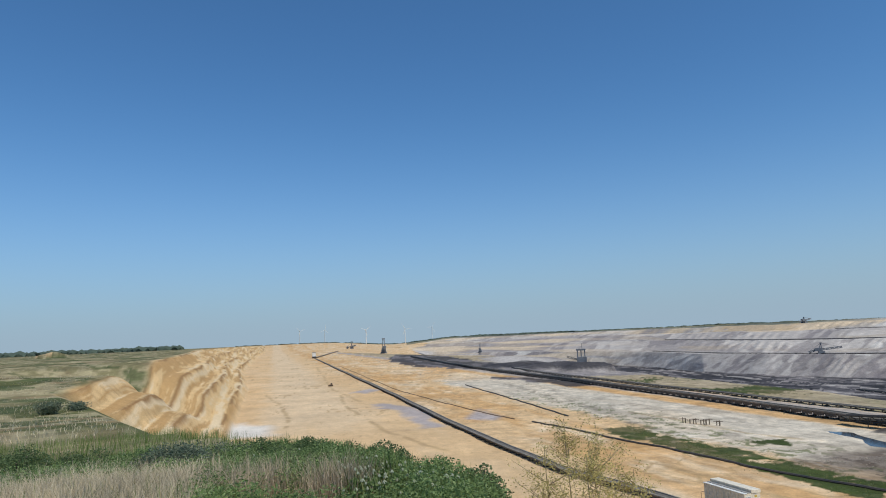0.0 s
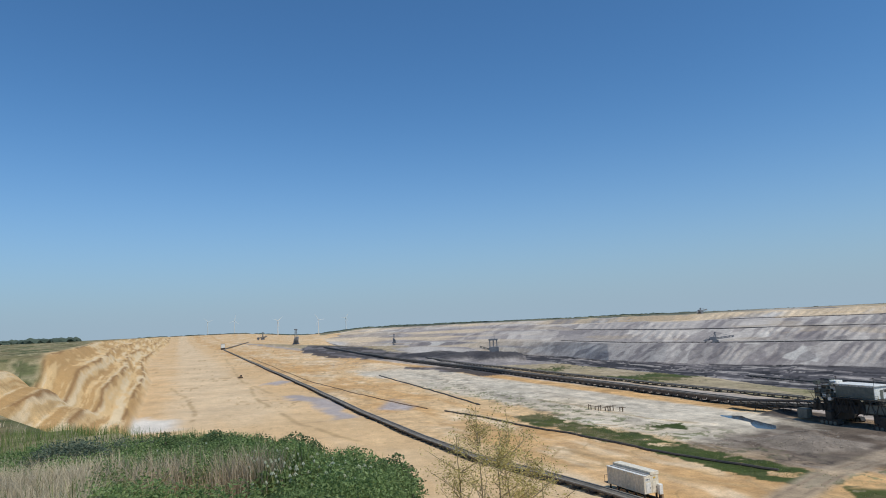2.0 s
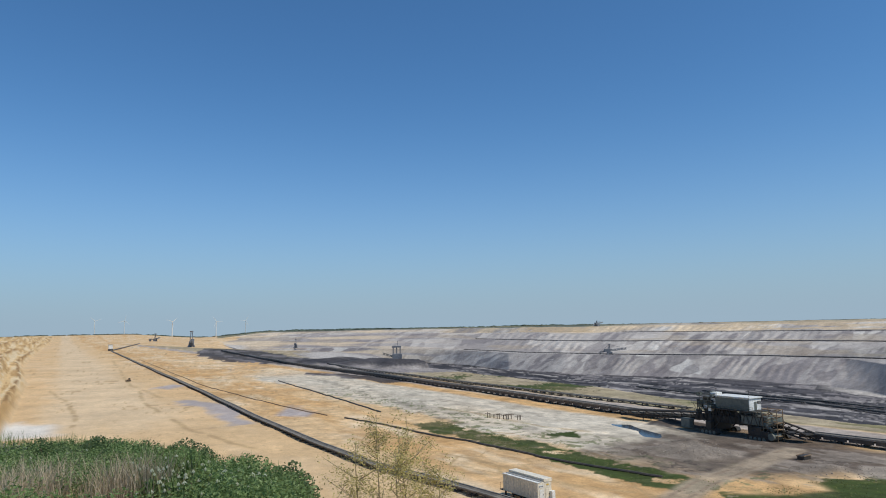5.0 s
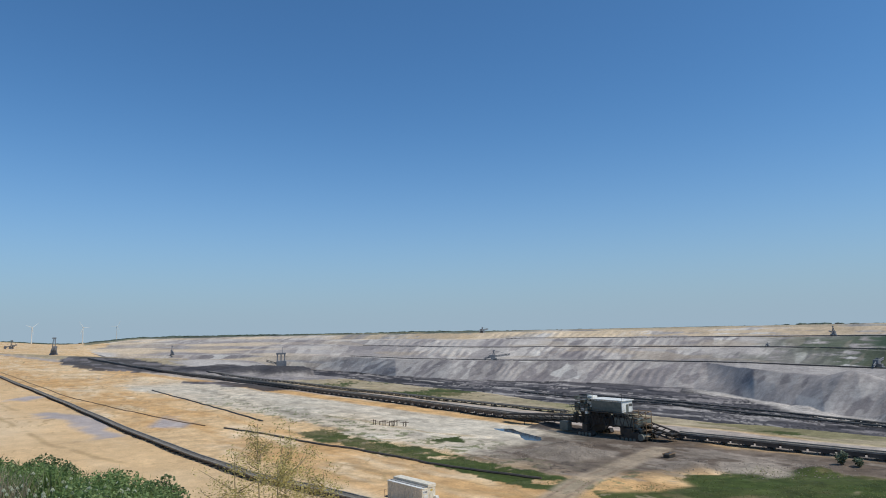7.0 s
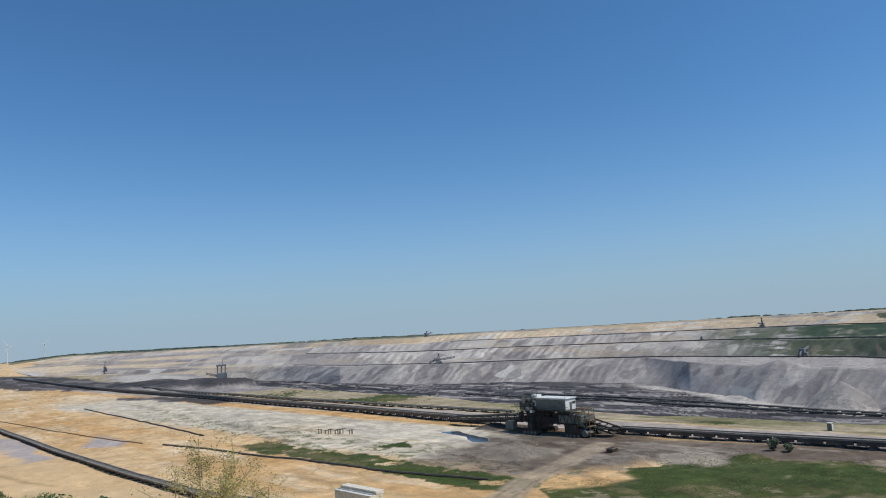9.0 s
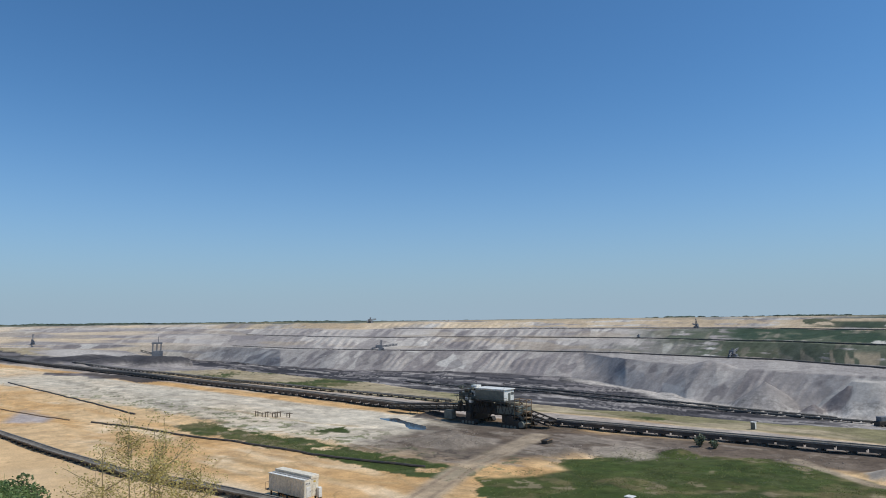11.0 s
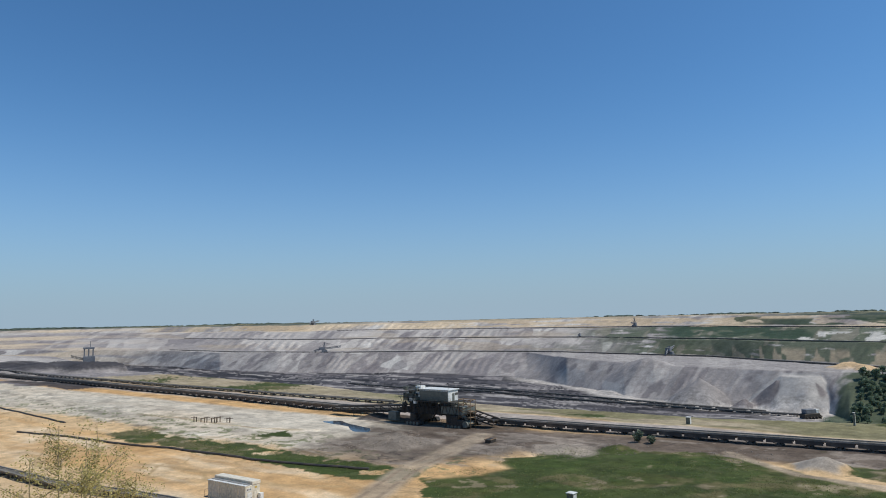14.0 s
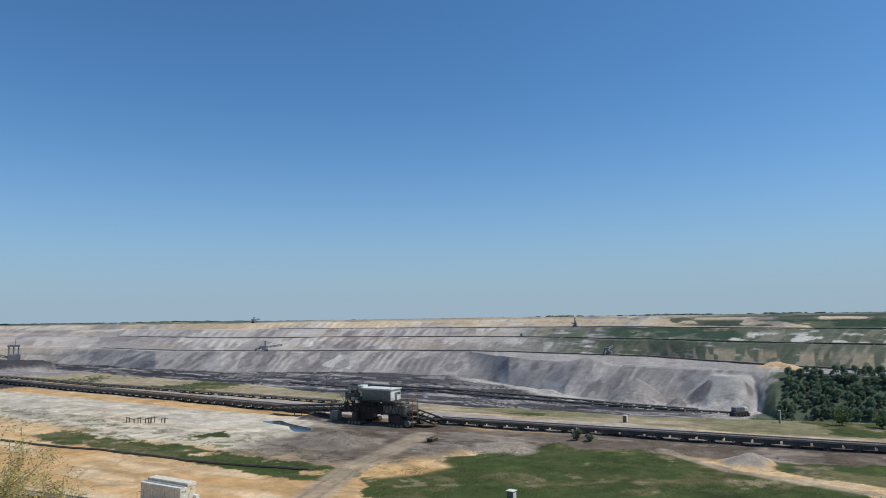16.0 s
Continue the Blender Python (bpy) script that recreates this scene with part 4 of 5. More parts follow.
    part("boom_belt", bb, M_RUBBER, top)
    for yy in (26, 36):
        part("boom_leg", bar(bar(bmesh.new(), (-1.4, yy, 3.0), (-1.8, yy, 0.0), 0.13), (1.2, yy, 3.0), (1.6, yy, 0.0), 0.13), M_DARK_STEEL, top)
    fill = bmesh.new()
    for k in range(7):
        box(fill, -2.2 + 0.5 * (k % 2), 1.4, -7.6 + 3.0 * k, -6.0 + 3.0 * k + 0.4 * (k % 3), 5.0, 5.8 + 0.3 * (k % 3))
        bar(fill, (-3.9, -7 + 3.0 * k, 3.2), (-3.9, -5.6 + 3.0 * k, 6.6), 0.13)
        bar(fill, (-3.9, -4.6 + 3.0 * k, 3.2), (-3.9, -5.6 + 3.0 * k, 6.6), 0.1)
    part("machinery_deck", fill, M_DARK_STEEL, top)
    part("undercarriage_beam", one(box, -3.6, 2.8, -4.5, -2.5, 1.2, 3.2, 0.1), M_DARK_STEEL, top)
    part("undercarriage_beam", one(box, -3.6, 2.8, 7.2, 10.4, 1.0, 3.2, 0.1), M_DARK_STEEL, top)
    part("control_cabin", one(box, -4.6, -2.6, 15.5, 18.6, 0.7, 3.2, 0.08), M_GREY_STEEL, top, "grey electrical cabin")
    part("hopper", one(box, -4.0, 2.4, -8.8, -1.0, 3.6, 5.9, 0.15), M_GREY_STEEL, top, "grey-green chute box")
    part("counterweight", one(box, -5.2, -1.6, -9.6, -4.8, 0.4, 2.5, 0.15), M_DARK_STEEL, top)
    part("drum", bmesh_drum(-3.4, -10.2, 1.4, 0.9, 3.6), M_GREY_STEEL, top)
    # catwalk rails, lamp posts, conduits and drive boxes round the upper works
    rng = random.Random(31)
    for k in range(14):
        bx, by, bz = rng.uniform(-4.0, -1.5), rng.uniform(7.8, 14.5), rng.uniform(5.2, 10.4)
        w = rng.uniform(0.3, 0.7)
        part("equipment_box", one(box, bx - w, bx + w, by - w * 0.8, by + w * 0.8, bz - w * 0.7, bz + w * 0.7, 0.04), (M_GREY_STEEL, M_WHITE, M_DARK_STEEL, M_PANEL)[k % 4], tower)
    for y0, y1, z in ((8.0, 14.8, 7.7), (-8.6, -1.0, 5.95), (13.8, 20.0, 5.2), (8.0, 12.5, 9.8)):
        n = int((y1 - y0) / 1.3)
        rail = one(bar, (-4.2, y0, z + 1.1), (-4.2, y1, z + 1.1), 0.045)
        bar(rail, (-4.2, y0, z + 0.55), (-4.2, y1, z + 0.55), 0.035)
        for k in range(n + 1):
            bar(rail, (-4.2, y0 + (y1 - y0) * k / n, z), (-4.2, y0 + (y1 - y0) * k / n, z + 1.1), 0.045)
        part("catwalk_railing", rail, M_GREY_STEEL, top)
        part("catwalk", one(box, -4.3, -3.3, y0, y1, z - 0.1, z), M_DARK_STEEL, top)
    for py, pz in ((-3.0, 10.3), (7.2, 10.3), (12.8, 8.7)):
        part("lamp_post", box(one(bar, (-2.9, py, pz), (-2.9, py, pz + 1.8), 0.05), -3.2, -2.7, py - 0.15, py + 0.15, pz + 1.75, pz + 1.9), M_DARK_STEEL, top)
    for k in range(9):
        y0 = -8.4 + 2.4 * k
        part("brace", bar(one(bar, (-4.0, y0, 3.1), (-4.0, y0 + 1.2, 6.6), 0.1), (-4.0, y0 + 2.4, 3.1), (-4.0, y0 + 1.2, 6.6), 0.1), M_DARK_STEEL, top)
    part("chute_pipe", rod_path([(-3.0, -6.8, 6.2), (-3.6, -7.4, 5.0), (-3.8, -8.6, 3.6), (-3.6, -10.0, 2.4)], 0.45, 10), M_GREY_STEEL, top)
    # stair tower, rusty
    st = bmesh.new()
    for sx in (-4.2, -1.8):
        for sy in (-11.5, -7.5):
            bar(st, (sx, sy, 0.2), (sx, sy, 8.2), 0.1)
    for k in range(5):
        z = 1.6 + 1.6 * k
        for sx in (-4.2, -1.8):
            bar(st, (sx, -11.5, z), (sx, -7.5, z), 0.08)
            bar(st, (sx, -11.5, z), (sx, -7.5, z - 1.6), 0.07)
        bar(st, (-4.2, -11.5, z), (-1.8, -11.5, z), 0.08), bar(st, (-4.2, -7.5, z), (-1.8, -7.5, z), 0.08)
    tower2 = part("stair_tower", st, M_RUST, top, "rusty open stair tower")
    for k in range(4):
        part("landing", one(box, -4.2, -1.8, -11.5, -10.0, 1.55 + 1.6 * k, 1.65 + 1.6 * k), M_RUST, tower2)
    rear = bmesh.new()
    for s in (-1.6, 2.0):
        bar(rear, (s, -8, 4.6), (s, -17, 2.6), 0.2), bar(rear, (s, -8, 3.2), (s, -17, 1.3), 0.2)
        for k in range(5):
            bar(rear, (s, -8 - 1.8 * k, 3.2 - 0.38 * k), (s, -9.8 - 1.8 * k, 4.2 - 0.4 * k), 0.1)
    box(rear, -1.4, 1.8, -17, -8, 2.2, 2.5)
    part("rear_bridge", rear, M_DARK_STEEL, top)
    cables = bmesh.new()
    for k in range(4):
        bar(cables, (2.9, -6 + 4 * k, 5.2), (2.9, -4 + 4 * k, 6.7), 0.12)
    part("strut", cables, M_DARK_STEEL, top)
    return top


def bmesh_drum(x, y, z, r, w):
    bm = bmesh.new()
    bmesh.ops.create_cone(bm, cap_ends=True, segments=16, radius1=r, radius2=r, depth=w, matrix=Matrix.Translation((x, y, z)) @ Matrix.Rotation(radians(90), 4, "Y"))
    return bm


transfer_machine()


# ---- switch house on skids beside the first belt ----
def switch_house():
    g = ground_z(45, 111)
    top = thing("switch_house", pose(44.9, 107.8, g, 0, 0, 16.3), "cream container-like switch house on dark steel skids beside the belt", "equipment house")
    L, W, z0, z1 = 9.6, 3.0, 1.3 - g, 4.15 - g
    body = part("body", one(box, 0, W, 0, L, z0, z1, 0.05), M_CREAM, top, "cream sheet-metal body")
    for k in range(17):
        part("wall_rib", one(box, -0.05, -0.002, 0.15 + k * 0.575, 0.25 + k * 0.575, z0 + 0.1, z1 - 0.12), M_CREAM, body)
    part("roof_edge", one(box, -0.08, 0.55, -0.08, L + 0.08, z1, z1 + 0.10, 0.02), M_WHITE, top)
    ridge = part("roof_ridge", one(box, 1.35, W + 0.08, -0.08, L + 0.08, z1, z1 + 0.55, 0.04), M_CREAM, top, "raised white roof strip")
    for k in range(14):
        part("roof_panel", one(box, 0.6, 1.3, 0.1 + k * 0.68, 0.66 + k * 0.68, z1 + 0.004, z1 + 0.16, 0.02), M_PANEL, top, "dark grey roof vent panel" if k == 0 else "")
    part("sign", one(box, 0.25, 1.25, -0.03, -0.004, z1 - 0.85, z1 - 0.35), M_WHITE, top, "white sign with dark bars")
    for k in range(3):
        part("printed_bar", one(box, 0.36 + 0.28 * k, 0.54 + 0.28 * k, -0.036, -0.031, z1 - 0.72, z1 - 0.48), M_LETTER, top)
    part("warning_plate", one(box, 1.9, 2.35, -0.03, -0.004, z1 - 0.55, z1 - 0.3), M_YELLOW, top, "small yellow warning plate")
    for k in range(2):
        d = part("door", one(box, 0.4 + 1.2 * k, 1.3 + 1.2 * k, -0.05, -0.004, z0 + 0.1, z0 + 1.75), M_CREAM if k else M_WHITE, top)
        part("door_handle", one(box, 1.12 + 1.2 * k, 1.2 + 1.2 * k, -0.09, -0.05, z0 + 0.85, z0 + 1.0), M_DARK_STEEL, d)
    part("cabinet", one(box, 2.5, 3.2, -0.7, -0.06, z0 - 0.2, z0 + 1.4, 0.04), M_WHITE, top)
    for s in (0.3, 2.7):
        part("skid", one(box, s - 0.18, s + 0.18, -0.8, L + 0.9, -0.15, 0.35, 0.05), M_DARK_STEEL, top)
    for k in range(5):
        for s in (0.3, 2.7):
            part("stilt", one(box, s - 0.12, s + 0.12, 0.3 + 2.2 * k, 0.55 + 2.2 * k, 0.3, z0), M_DARK_STEEL, top)
    plat = part("platform", one(box, 0.2, 2.8, L, L + 1.3, z0 - 0.1, z0), M_DARK_STEEL, top)
    for k in range(4):
        part("railing_post", one(bar, (0.3 + 0.8 * k, L + 1.25, z0), (0.3 + 0.8 * k, L + 1.25, z0 + 1.1), 0.03), M_DARK_STEEL, plat)
    part("railing", one(bar, (0.3, L + 1.25, z0 + 1.1), (2.7, L + 1.25, z0 + 1.1), 0.03), M_DARK_STEEL, plat)
    part("stair", one(box, 3.0, 3.5, -0.4, 0.3, 0.0, z0 - 0.25, 0.03), M_RUST, top)


switch_house()


# ---- pipes, posts, small fixtures on the bench ----
def ground_pipe(line, half, material, label):
    pts = [(x, y, ground_z(x, y) + half * 0.6) for x, y in dense(line, 2.5)]
    tagged(part("pipeline", rod_path(pts, half), material), label, "pipe", "pipes lying on the bench")


ground_pipe([(12.7, 429), (30, 330), (43.5, 249)], 0.3, M_PIPE, "black pipeline lying on the sand")
ground_pipe([(29, 236), (36, 221), (43, 203), (56, 170), (66, 141), (77, 121.6)], 0.3, M_PIPE, "black pipeline curving past the grass strip")
ground_pipe([(-133, 873), (-30, 418), (-5, 332), (13.4, 275), (24, 245)], 0.2, M_ORANGE_PIPE, "thin sand-stained pipeline beside the belt")


def post_frames():
    rng = random.Random(5)
    for k in range(13):
        t = k / 12
        x, y = 74.4 + 8.4 * t + rng.uniform(-0.3, 0.3), 218.8 - 9.0 * t + rng.uniform(-1.6, 1.6)
        p = thing("timber_post", pose(x, y, ground_z(x, y) - 0.1, 0, 0, -20 + rng.uniform(-25, 25)), "short dark timber post with a crossbar on pale clay", "post", "posts on the clay flat")
        h = rng.uniform(1.4, 1.9)
        part("upright", one(box, -0.13, 0.13, -0.13, 0.13, 0, h, 0.02), M_WOOD, p)
        part("crossbar", one(box, -0.95, 0.95, -0.08, 0.08, h - 0.35, h - 0.19, 0.02), M_WOOD, p)


post_frames()


def steel_trough():
    x, y = 114.4, 125.5
    top = thing("steel_trough", pose(x, y, ground_z(x, y), 0, 0, 20), "dark rusty steel trough lying on mud", "trough")
    part("shell", one(box, -1.5, 1.5, -0.8, 0.8, -0.1, 0.9, 0.15), M_DARK_STEEL, top)
    part("lip", box(one(box, -1.6, 1.6, -0.9, -0.72, 0.8, 1.0), -1.6, 1.6, 0.72, 0.9, 0.8, 1.0), M_RUST, top)


steel_trough()


def small_cabinet(x, y, w, h, label):
    top = thing("control_cabinet", pose(x, y, ground_z(x, y) - 0.05, 0, 0, 10), label, "cabinet", "small control cabinets")
    part("body", one(box, -w / 2, w / 2, -w / 2, w / 2, 0, h, 0.03), M_GREY_STEEL, top)
    part("lid", one(box, -w * 0.6, w * 0.6, -w * 0.6, w * 0.6, h, h + 0.14, 0.03), M_WHITE, top)
    part("door", one(box, -w * 0.4, w * 0.4, -w / 2 - 0.03, -w / 2, 0.15, h - 0.15), M_WHITE, top)


small_cabinet(172, 107.5, 1.1, 1.9, "small white-topped cabinet on dry grass by the bench edge")
small_cabinet(87.7, 76.9, 1.2, 1.5, "pale green control cabinet standing in grass")
small_cabinet(200, 76, 0.5, 3.4, "thin dark marker post on dry grass")

# pool
ring = [(105 + 8 * math.sin(a) * (1 + 0.2 * math.sin(3 * a) + 0.12 * math.sin(7 * a + 1)), 177 + 18 * math.cos(a) * (1 + 0.1 * math.sin(5 * a))) for a in [2 * math.pi * k / 64 for k in range(64)]]
pool = mesh_from("water_pool", [(x, y, -0.2) for x, y in ring], [list(range(63, -1, -1))], M_WATER)
tagged(pool, "shallow blue rainwater pool on muddy clay", "water", kind="structure")


# ---- far machines ----
def at(bearing, dist):
    return dist * math.sin(radians(bearing)), dist * math.cos(radians(bearing))


def lattice_beam(bm, a, b, deep, half, n=8):
    a, b = Vector(a), Vector(b)
    up = Vector((0, 0, deep))
    bar(bm, a, b, half), bar(bm, a + up, b + up, half)
    for k in range(n):
        p, q = a.lerp(b, k / n), a.lerp(b, (k + 1) / n)
        bar(bm, p, q + up if k % 2 == 0 else q, half * 0.7)
        bar(bm, p, p + up, half * 0.7)
    return bm


def bucket_wheel_excavator(bearing, dist, size, turn, label):
    x, y = at(bearing, dist)
    top = thing("bucket_wheel_excavator", Matrix.Translation((x, y, ground_z(x, y) - 1)) @ Matrix.Rotation(radians(turn), 4, "Z") @ Matrix.Scale(size, 4), label, "excavator", "large mining machines far off")
    for sx in (-7, 0, 7):
        part("crawler", one(box, sx - 2, sx + 2, -9, 9, 0, 3.2, 0.5), M_FAR_STEEL, top)
    part("undercarriage", one(box, -8, 8, -6, 6, 3.2, 6.5, 0.4), M_FAR_STEEL, top)
    part("turntable", one(box, -6, 6, -8, 8, 6.5, 12, 0.4), M_FAR_STEEL, top)
    part("machine_house", one(box, -5, 5, -16, -5, 12, 20, 0.3), M_FAR_STEEL, top)
    m = bmesh.new()
    for sx in (-3.5, 3.5):
        lattice_beam(m, (sx, 0, 12), (sx * 0.6, -2, 42), 0.1, 0.7, 6)
        bar(m, (sx, 4, 12), (sx * 0.6, -2, 42), 0.6)
    box(m, -4, 4, -5, 3, 41, 44)
    part("mast", m, M_FAR_STEEL, top)
    part("wheel_boom", lattice_beam(one(bar, (0, 4, 14), (0, 30, 10), 0.6), (0, 4, 13), (0, 30, 9), 4, 0.7), M_FAR_STEEL, top)
    w = bmesh.new()
    bmesh.ops.create_cone(w, cap_ends=True, segments=20, radius1=6.5, radius2=6.5, depth=2.4, matrix=Matrix.Translation((0, 32, 9)) @ Matrix.Rotation(radians(90), 4, "Y"))
    wheel = part("bucket_wheel", w, M_FAR_STEEL, top)
    for k in range(12):
        a = 2 * math.pi * k / 12
        c = Vector((0, 32 + 7.2 * math.cos(a), 9 + 7.2 * math.sin(a)))
        part("bucket", one(box, c.x - 1.3, c.x + 1.3, c.y - 0.9, c.y + 0.9, c.z - 0.9, c.z + 0.9), M_FAR_STEEL, wheel)
    part("stay_cable", bar(one(bar, (0, -2, 43), (0, 28, 14), 0.25), (0, -2, 43), (0, -24, 22), 0.25), M_FAR_STEEL, top)
    part("counterweight_boom", lattice_beam(one(box, -4, 4, -28, -22, 17, 23, 0.3), (0, -8, 15), (0, -26, 19), 3, 0.6, 5), M_FAR_STEEL, top)


bucket_wheel_excavator(-4.98, 1560, 0.8, 12, "tall dark bucket-wheel excavator at the end of the sand bench")
bucket_wheel_excavator(-7.6, 2900, 0.72, 60, "distant bucket-wheel excavator on the sand plain")
bucket_wheel_excavator(3.05, 2380, 0.7, 185, "distant dark excavator on a pale terrace")


def stacker(bearing, dist, size, turn, label, tall=1.0):
    x, y = at(bearing, dist)
    top = thing("spreader", Matrix.Translation((x, y, ground_z(x, y) - 0.6)) @ Matrix.Rotation(radians(turn), 4, "Z") @ Matrix.Scale(size, 4), label, "spreader", "large mining machines far off")
    for sx in (-6, 6):
        part("crawler", one(box, sx - 2, sx + 2, -8, 8, 0, 3, 0.4), M_FAR_STEEL, top)
    part("base", one(box, -7, 7, -6, 6, 2.8, 7, 0.4), M_FAR_STEEL, top)
    part("machine_house", one(box, -4, 4, -12, 2, 7, 14, 0.3), M_FAR_STEEL, top)
    m = bmesh.new()
    for sx in (-3, 3):
        bar(m, (sx, 2, 7), (0, 0, 28 * tall), 0.7), bar(m, (sx, -5, 7), (0, 0, 28 * tall), 0.6)
    box(m, -2, 2, -2, 2, 27 * tall, 29.5 * tall)
    part("mast", m, M_FAR_STEEL, top)
    part("discharge_boom", lattice_beam(bmesh.new(), (0, 2, 9), (0, 40, 13), 3, 0.7, 9), M_FAR_STEEL, top)
    part("receiving_boom", lattice_beam(bmesh.new(), (0, -6, 9), (0, -26, 3), 3, 0.7, 6), M_FAR_STEEL, top)
    part("stay_cable", bar(one(bar, (0, 0, 28 * tall), (0, 36, 15), 0.25), (0, 0, 28 * tall), (0, -22, 8), 0.25), M_FAR_STEEL, top)


stacker(28.8, 1345, 0.80, -112, "dark blue-grey spreader on a spoil terrace", 0.85)
stacker(56.85, 1040, 0.8, -70, "low dark conveyor tripper on a spoil terrace", 0.55)
stacker(54.3, 1420, 0.62, 110, "dark spreader on the upper terrace")
stacker(27.9, 2010, 0.8, -60, "distant spreader on the top terrace", 0.7)
stacker(49.9, 1268, 0.45, -60, "low dark machine beside a terrace belt", 0.6)


def portal_station():
    x, y = at(11.3, 1190)
    g = ground_z(x, y)
    top = thing("transfer_tower", pose(x, y, g - 1, 0, 0, -11), "dark open-frame transfer tower above the pit floor", "transfer tower")
    h = EYE - 1190 * math.tan(radians(1.42)) - g + 1
    for sx in (-6, 0, 6):
        part("tower_leg", bar(one(box, sx - 0.9, sx + 0.9, -1, 1, 0, h), (sx, -4, 0), (sx, 0, h * 0.8), 0.5), M_FAR_STEEL, top)
    part("bridge", one(box, -8, 8, -2, 2, h - 3, h, 0.2), M_FAR_STEEL, top)
    part("side_boom", lattice_beam(bmesh.new(), (-8, 0, h * 0.7), (-24, 0, h * 0.78), 2.5, 0.5, 5), M_DUSTY, top)
    part("machine_deck", one(box, -7.5, 9, -3, 3, h * 0.42, h * 0.78, 0.3), M_FAR_STEEL, top)
    part("antenna", one(bar, (2, 0, h), (2, 0, h + 9), 0.3), M_FAR_STEEL, top)
    part("chute", one(box, 8, 12, -2, 2, h * 0.2, h * 0.55, 0.3), M_FAR_STEEL, top)


portal_station()


def belt_end_house():
    x, y = at(-10.68, 1395)
    top = thing("belt_drive_station", pose(x, y, ground_z(x, y), 0, 0, 13.9), "white belt drive station at the far end of the belt", "drive station")
    part("house", one(box, -3.6, 3.6, -4, 4, 3.5, 11, 0.2), M_WHITE, top)
    part("base", one(box, -4, 4, -5, 5, 0, 3.6, 0.2), M_DARK_STEEL, top)
    part("roof", one(box, -4, 4, -4.5, 4.5, 11, 11.6), M_GREY_STEEL, top)


belt_end_house()


def bulldozer():
    x, y = -78.7, 477.2
    top = thing("bulldozer", pose(x, y, ground_z(x, y), 0, 0, 70) @ Matrix.Scale(0.7, 4), "small dark bulldozer working on the sand", "bulldozer")
    for s in (-1, 1):
        part("track", one(box, s - 0.3, s + 0.3, -1.8, 1.8, 0, 1.0, 0.2), M_DARK_STEEL, top)
    part("hull", one(box, -0.8, 0.8, -1.6, 1.4, 0.8, 1.8, 0.1), M_RUST, top)
    part("cab", one(box, -0.7, 0.7, -1.2, 0.1, 1.8, 3.0, 0.1), M_DARK_STEEL, top)
    part("blade", one(box, -1.8, 1.8, 2.1, 2.35, 0.1, 1.2, 0.05), M_RUST, top)


bulldozer()


def floor_loader():
    x, y = at(66.45, 668)
    g = ground_z(x, y)
    top = thing("mining_loader", pose(x, y, g - 0.5, 0, 0, -20), "dark wheeled mining loader station at the spoil foot", "loader")
    part("chassis", one(box, -9, 8, -3, 3, 1.0, 5.0, 0.3), M_DARK_STEEL, top)
    part("cab", one(box, -7, 4, -2.6, 2.6, 5.0, 8.6, 0.3), M_FAR_STEEL, top)
    part("white_hood", one(box, 4.2, 7.5, -2.4, 2.4, 5.0, 8.2, 0.2), M_WHITE, top, "white hood")
    for k in range(5):
        part("wheel", bmesh_drum(-7 + 3.6 * k, -3.2, 1.2, 1.2, 0.8), M_DARK_STEEL, top)
    part("arm", one(bar, (8, 0, 4), (13, 0, 1.5), 0.5), M_DARK_STEEL, top)


floor_loader()


def wind_turbine(bearing, dist, lean):
    x, y = at(bearing, dist)
    top = thing("wind_turbine", pose(x, y, ground_z(x, y) - 1, 0, 0, -bearing + 20), "white wind turbine on the horizon", "wind turbine", "wind turbines on the horizon")
    t = bmesh.new()
    bmesh.ops.create_cone(t, cap_ends=True, segments=10, radius1=3.0, radius2=1.8, depth=86, matrix=Matrix.Translation((0, 0, 43)))
    part("tower", t, M_WHITE, top)
    part("nacelle", one(box, -2, 2, -4, 6, 85, 89, 0.5), M_WHITE, top)
    for k in range(3):
        a = radians(lean + 120 * k)
        b = bmesh.new()
        pts = [(0, 1.2), (9, 1.9), (40, 0.5), (40, -0.2), (0, -0.9)]
        ring = [b.verts.new((p * math.sin(a) + q * math.cos(a), -4.6, 87 + p * math.cos(a) - q * math.sin(a))) for p, q in pts]
        f = b.faces.new(ring)
        ext = bmesh.ops.extrude_face_region(b, geom=[f])
        bmesh.ops.translate(b, vec=(0, 0.5, 0), verts=[g for g in ext["geom"] if isinstance(g, bmesh.types.BMVert)])
        part("blade", b, M_WHITE, top)


for b, d, l in ((-9.78, 4700, 10), (-6.4, 4300, 50), (-3.15, 4200, 85), (-0.9, 4800, 30), (-11.8, 4750, 70)):
    wind_turbine(b, d, l)


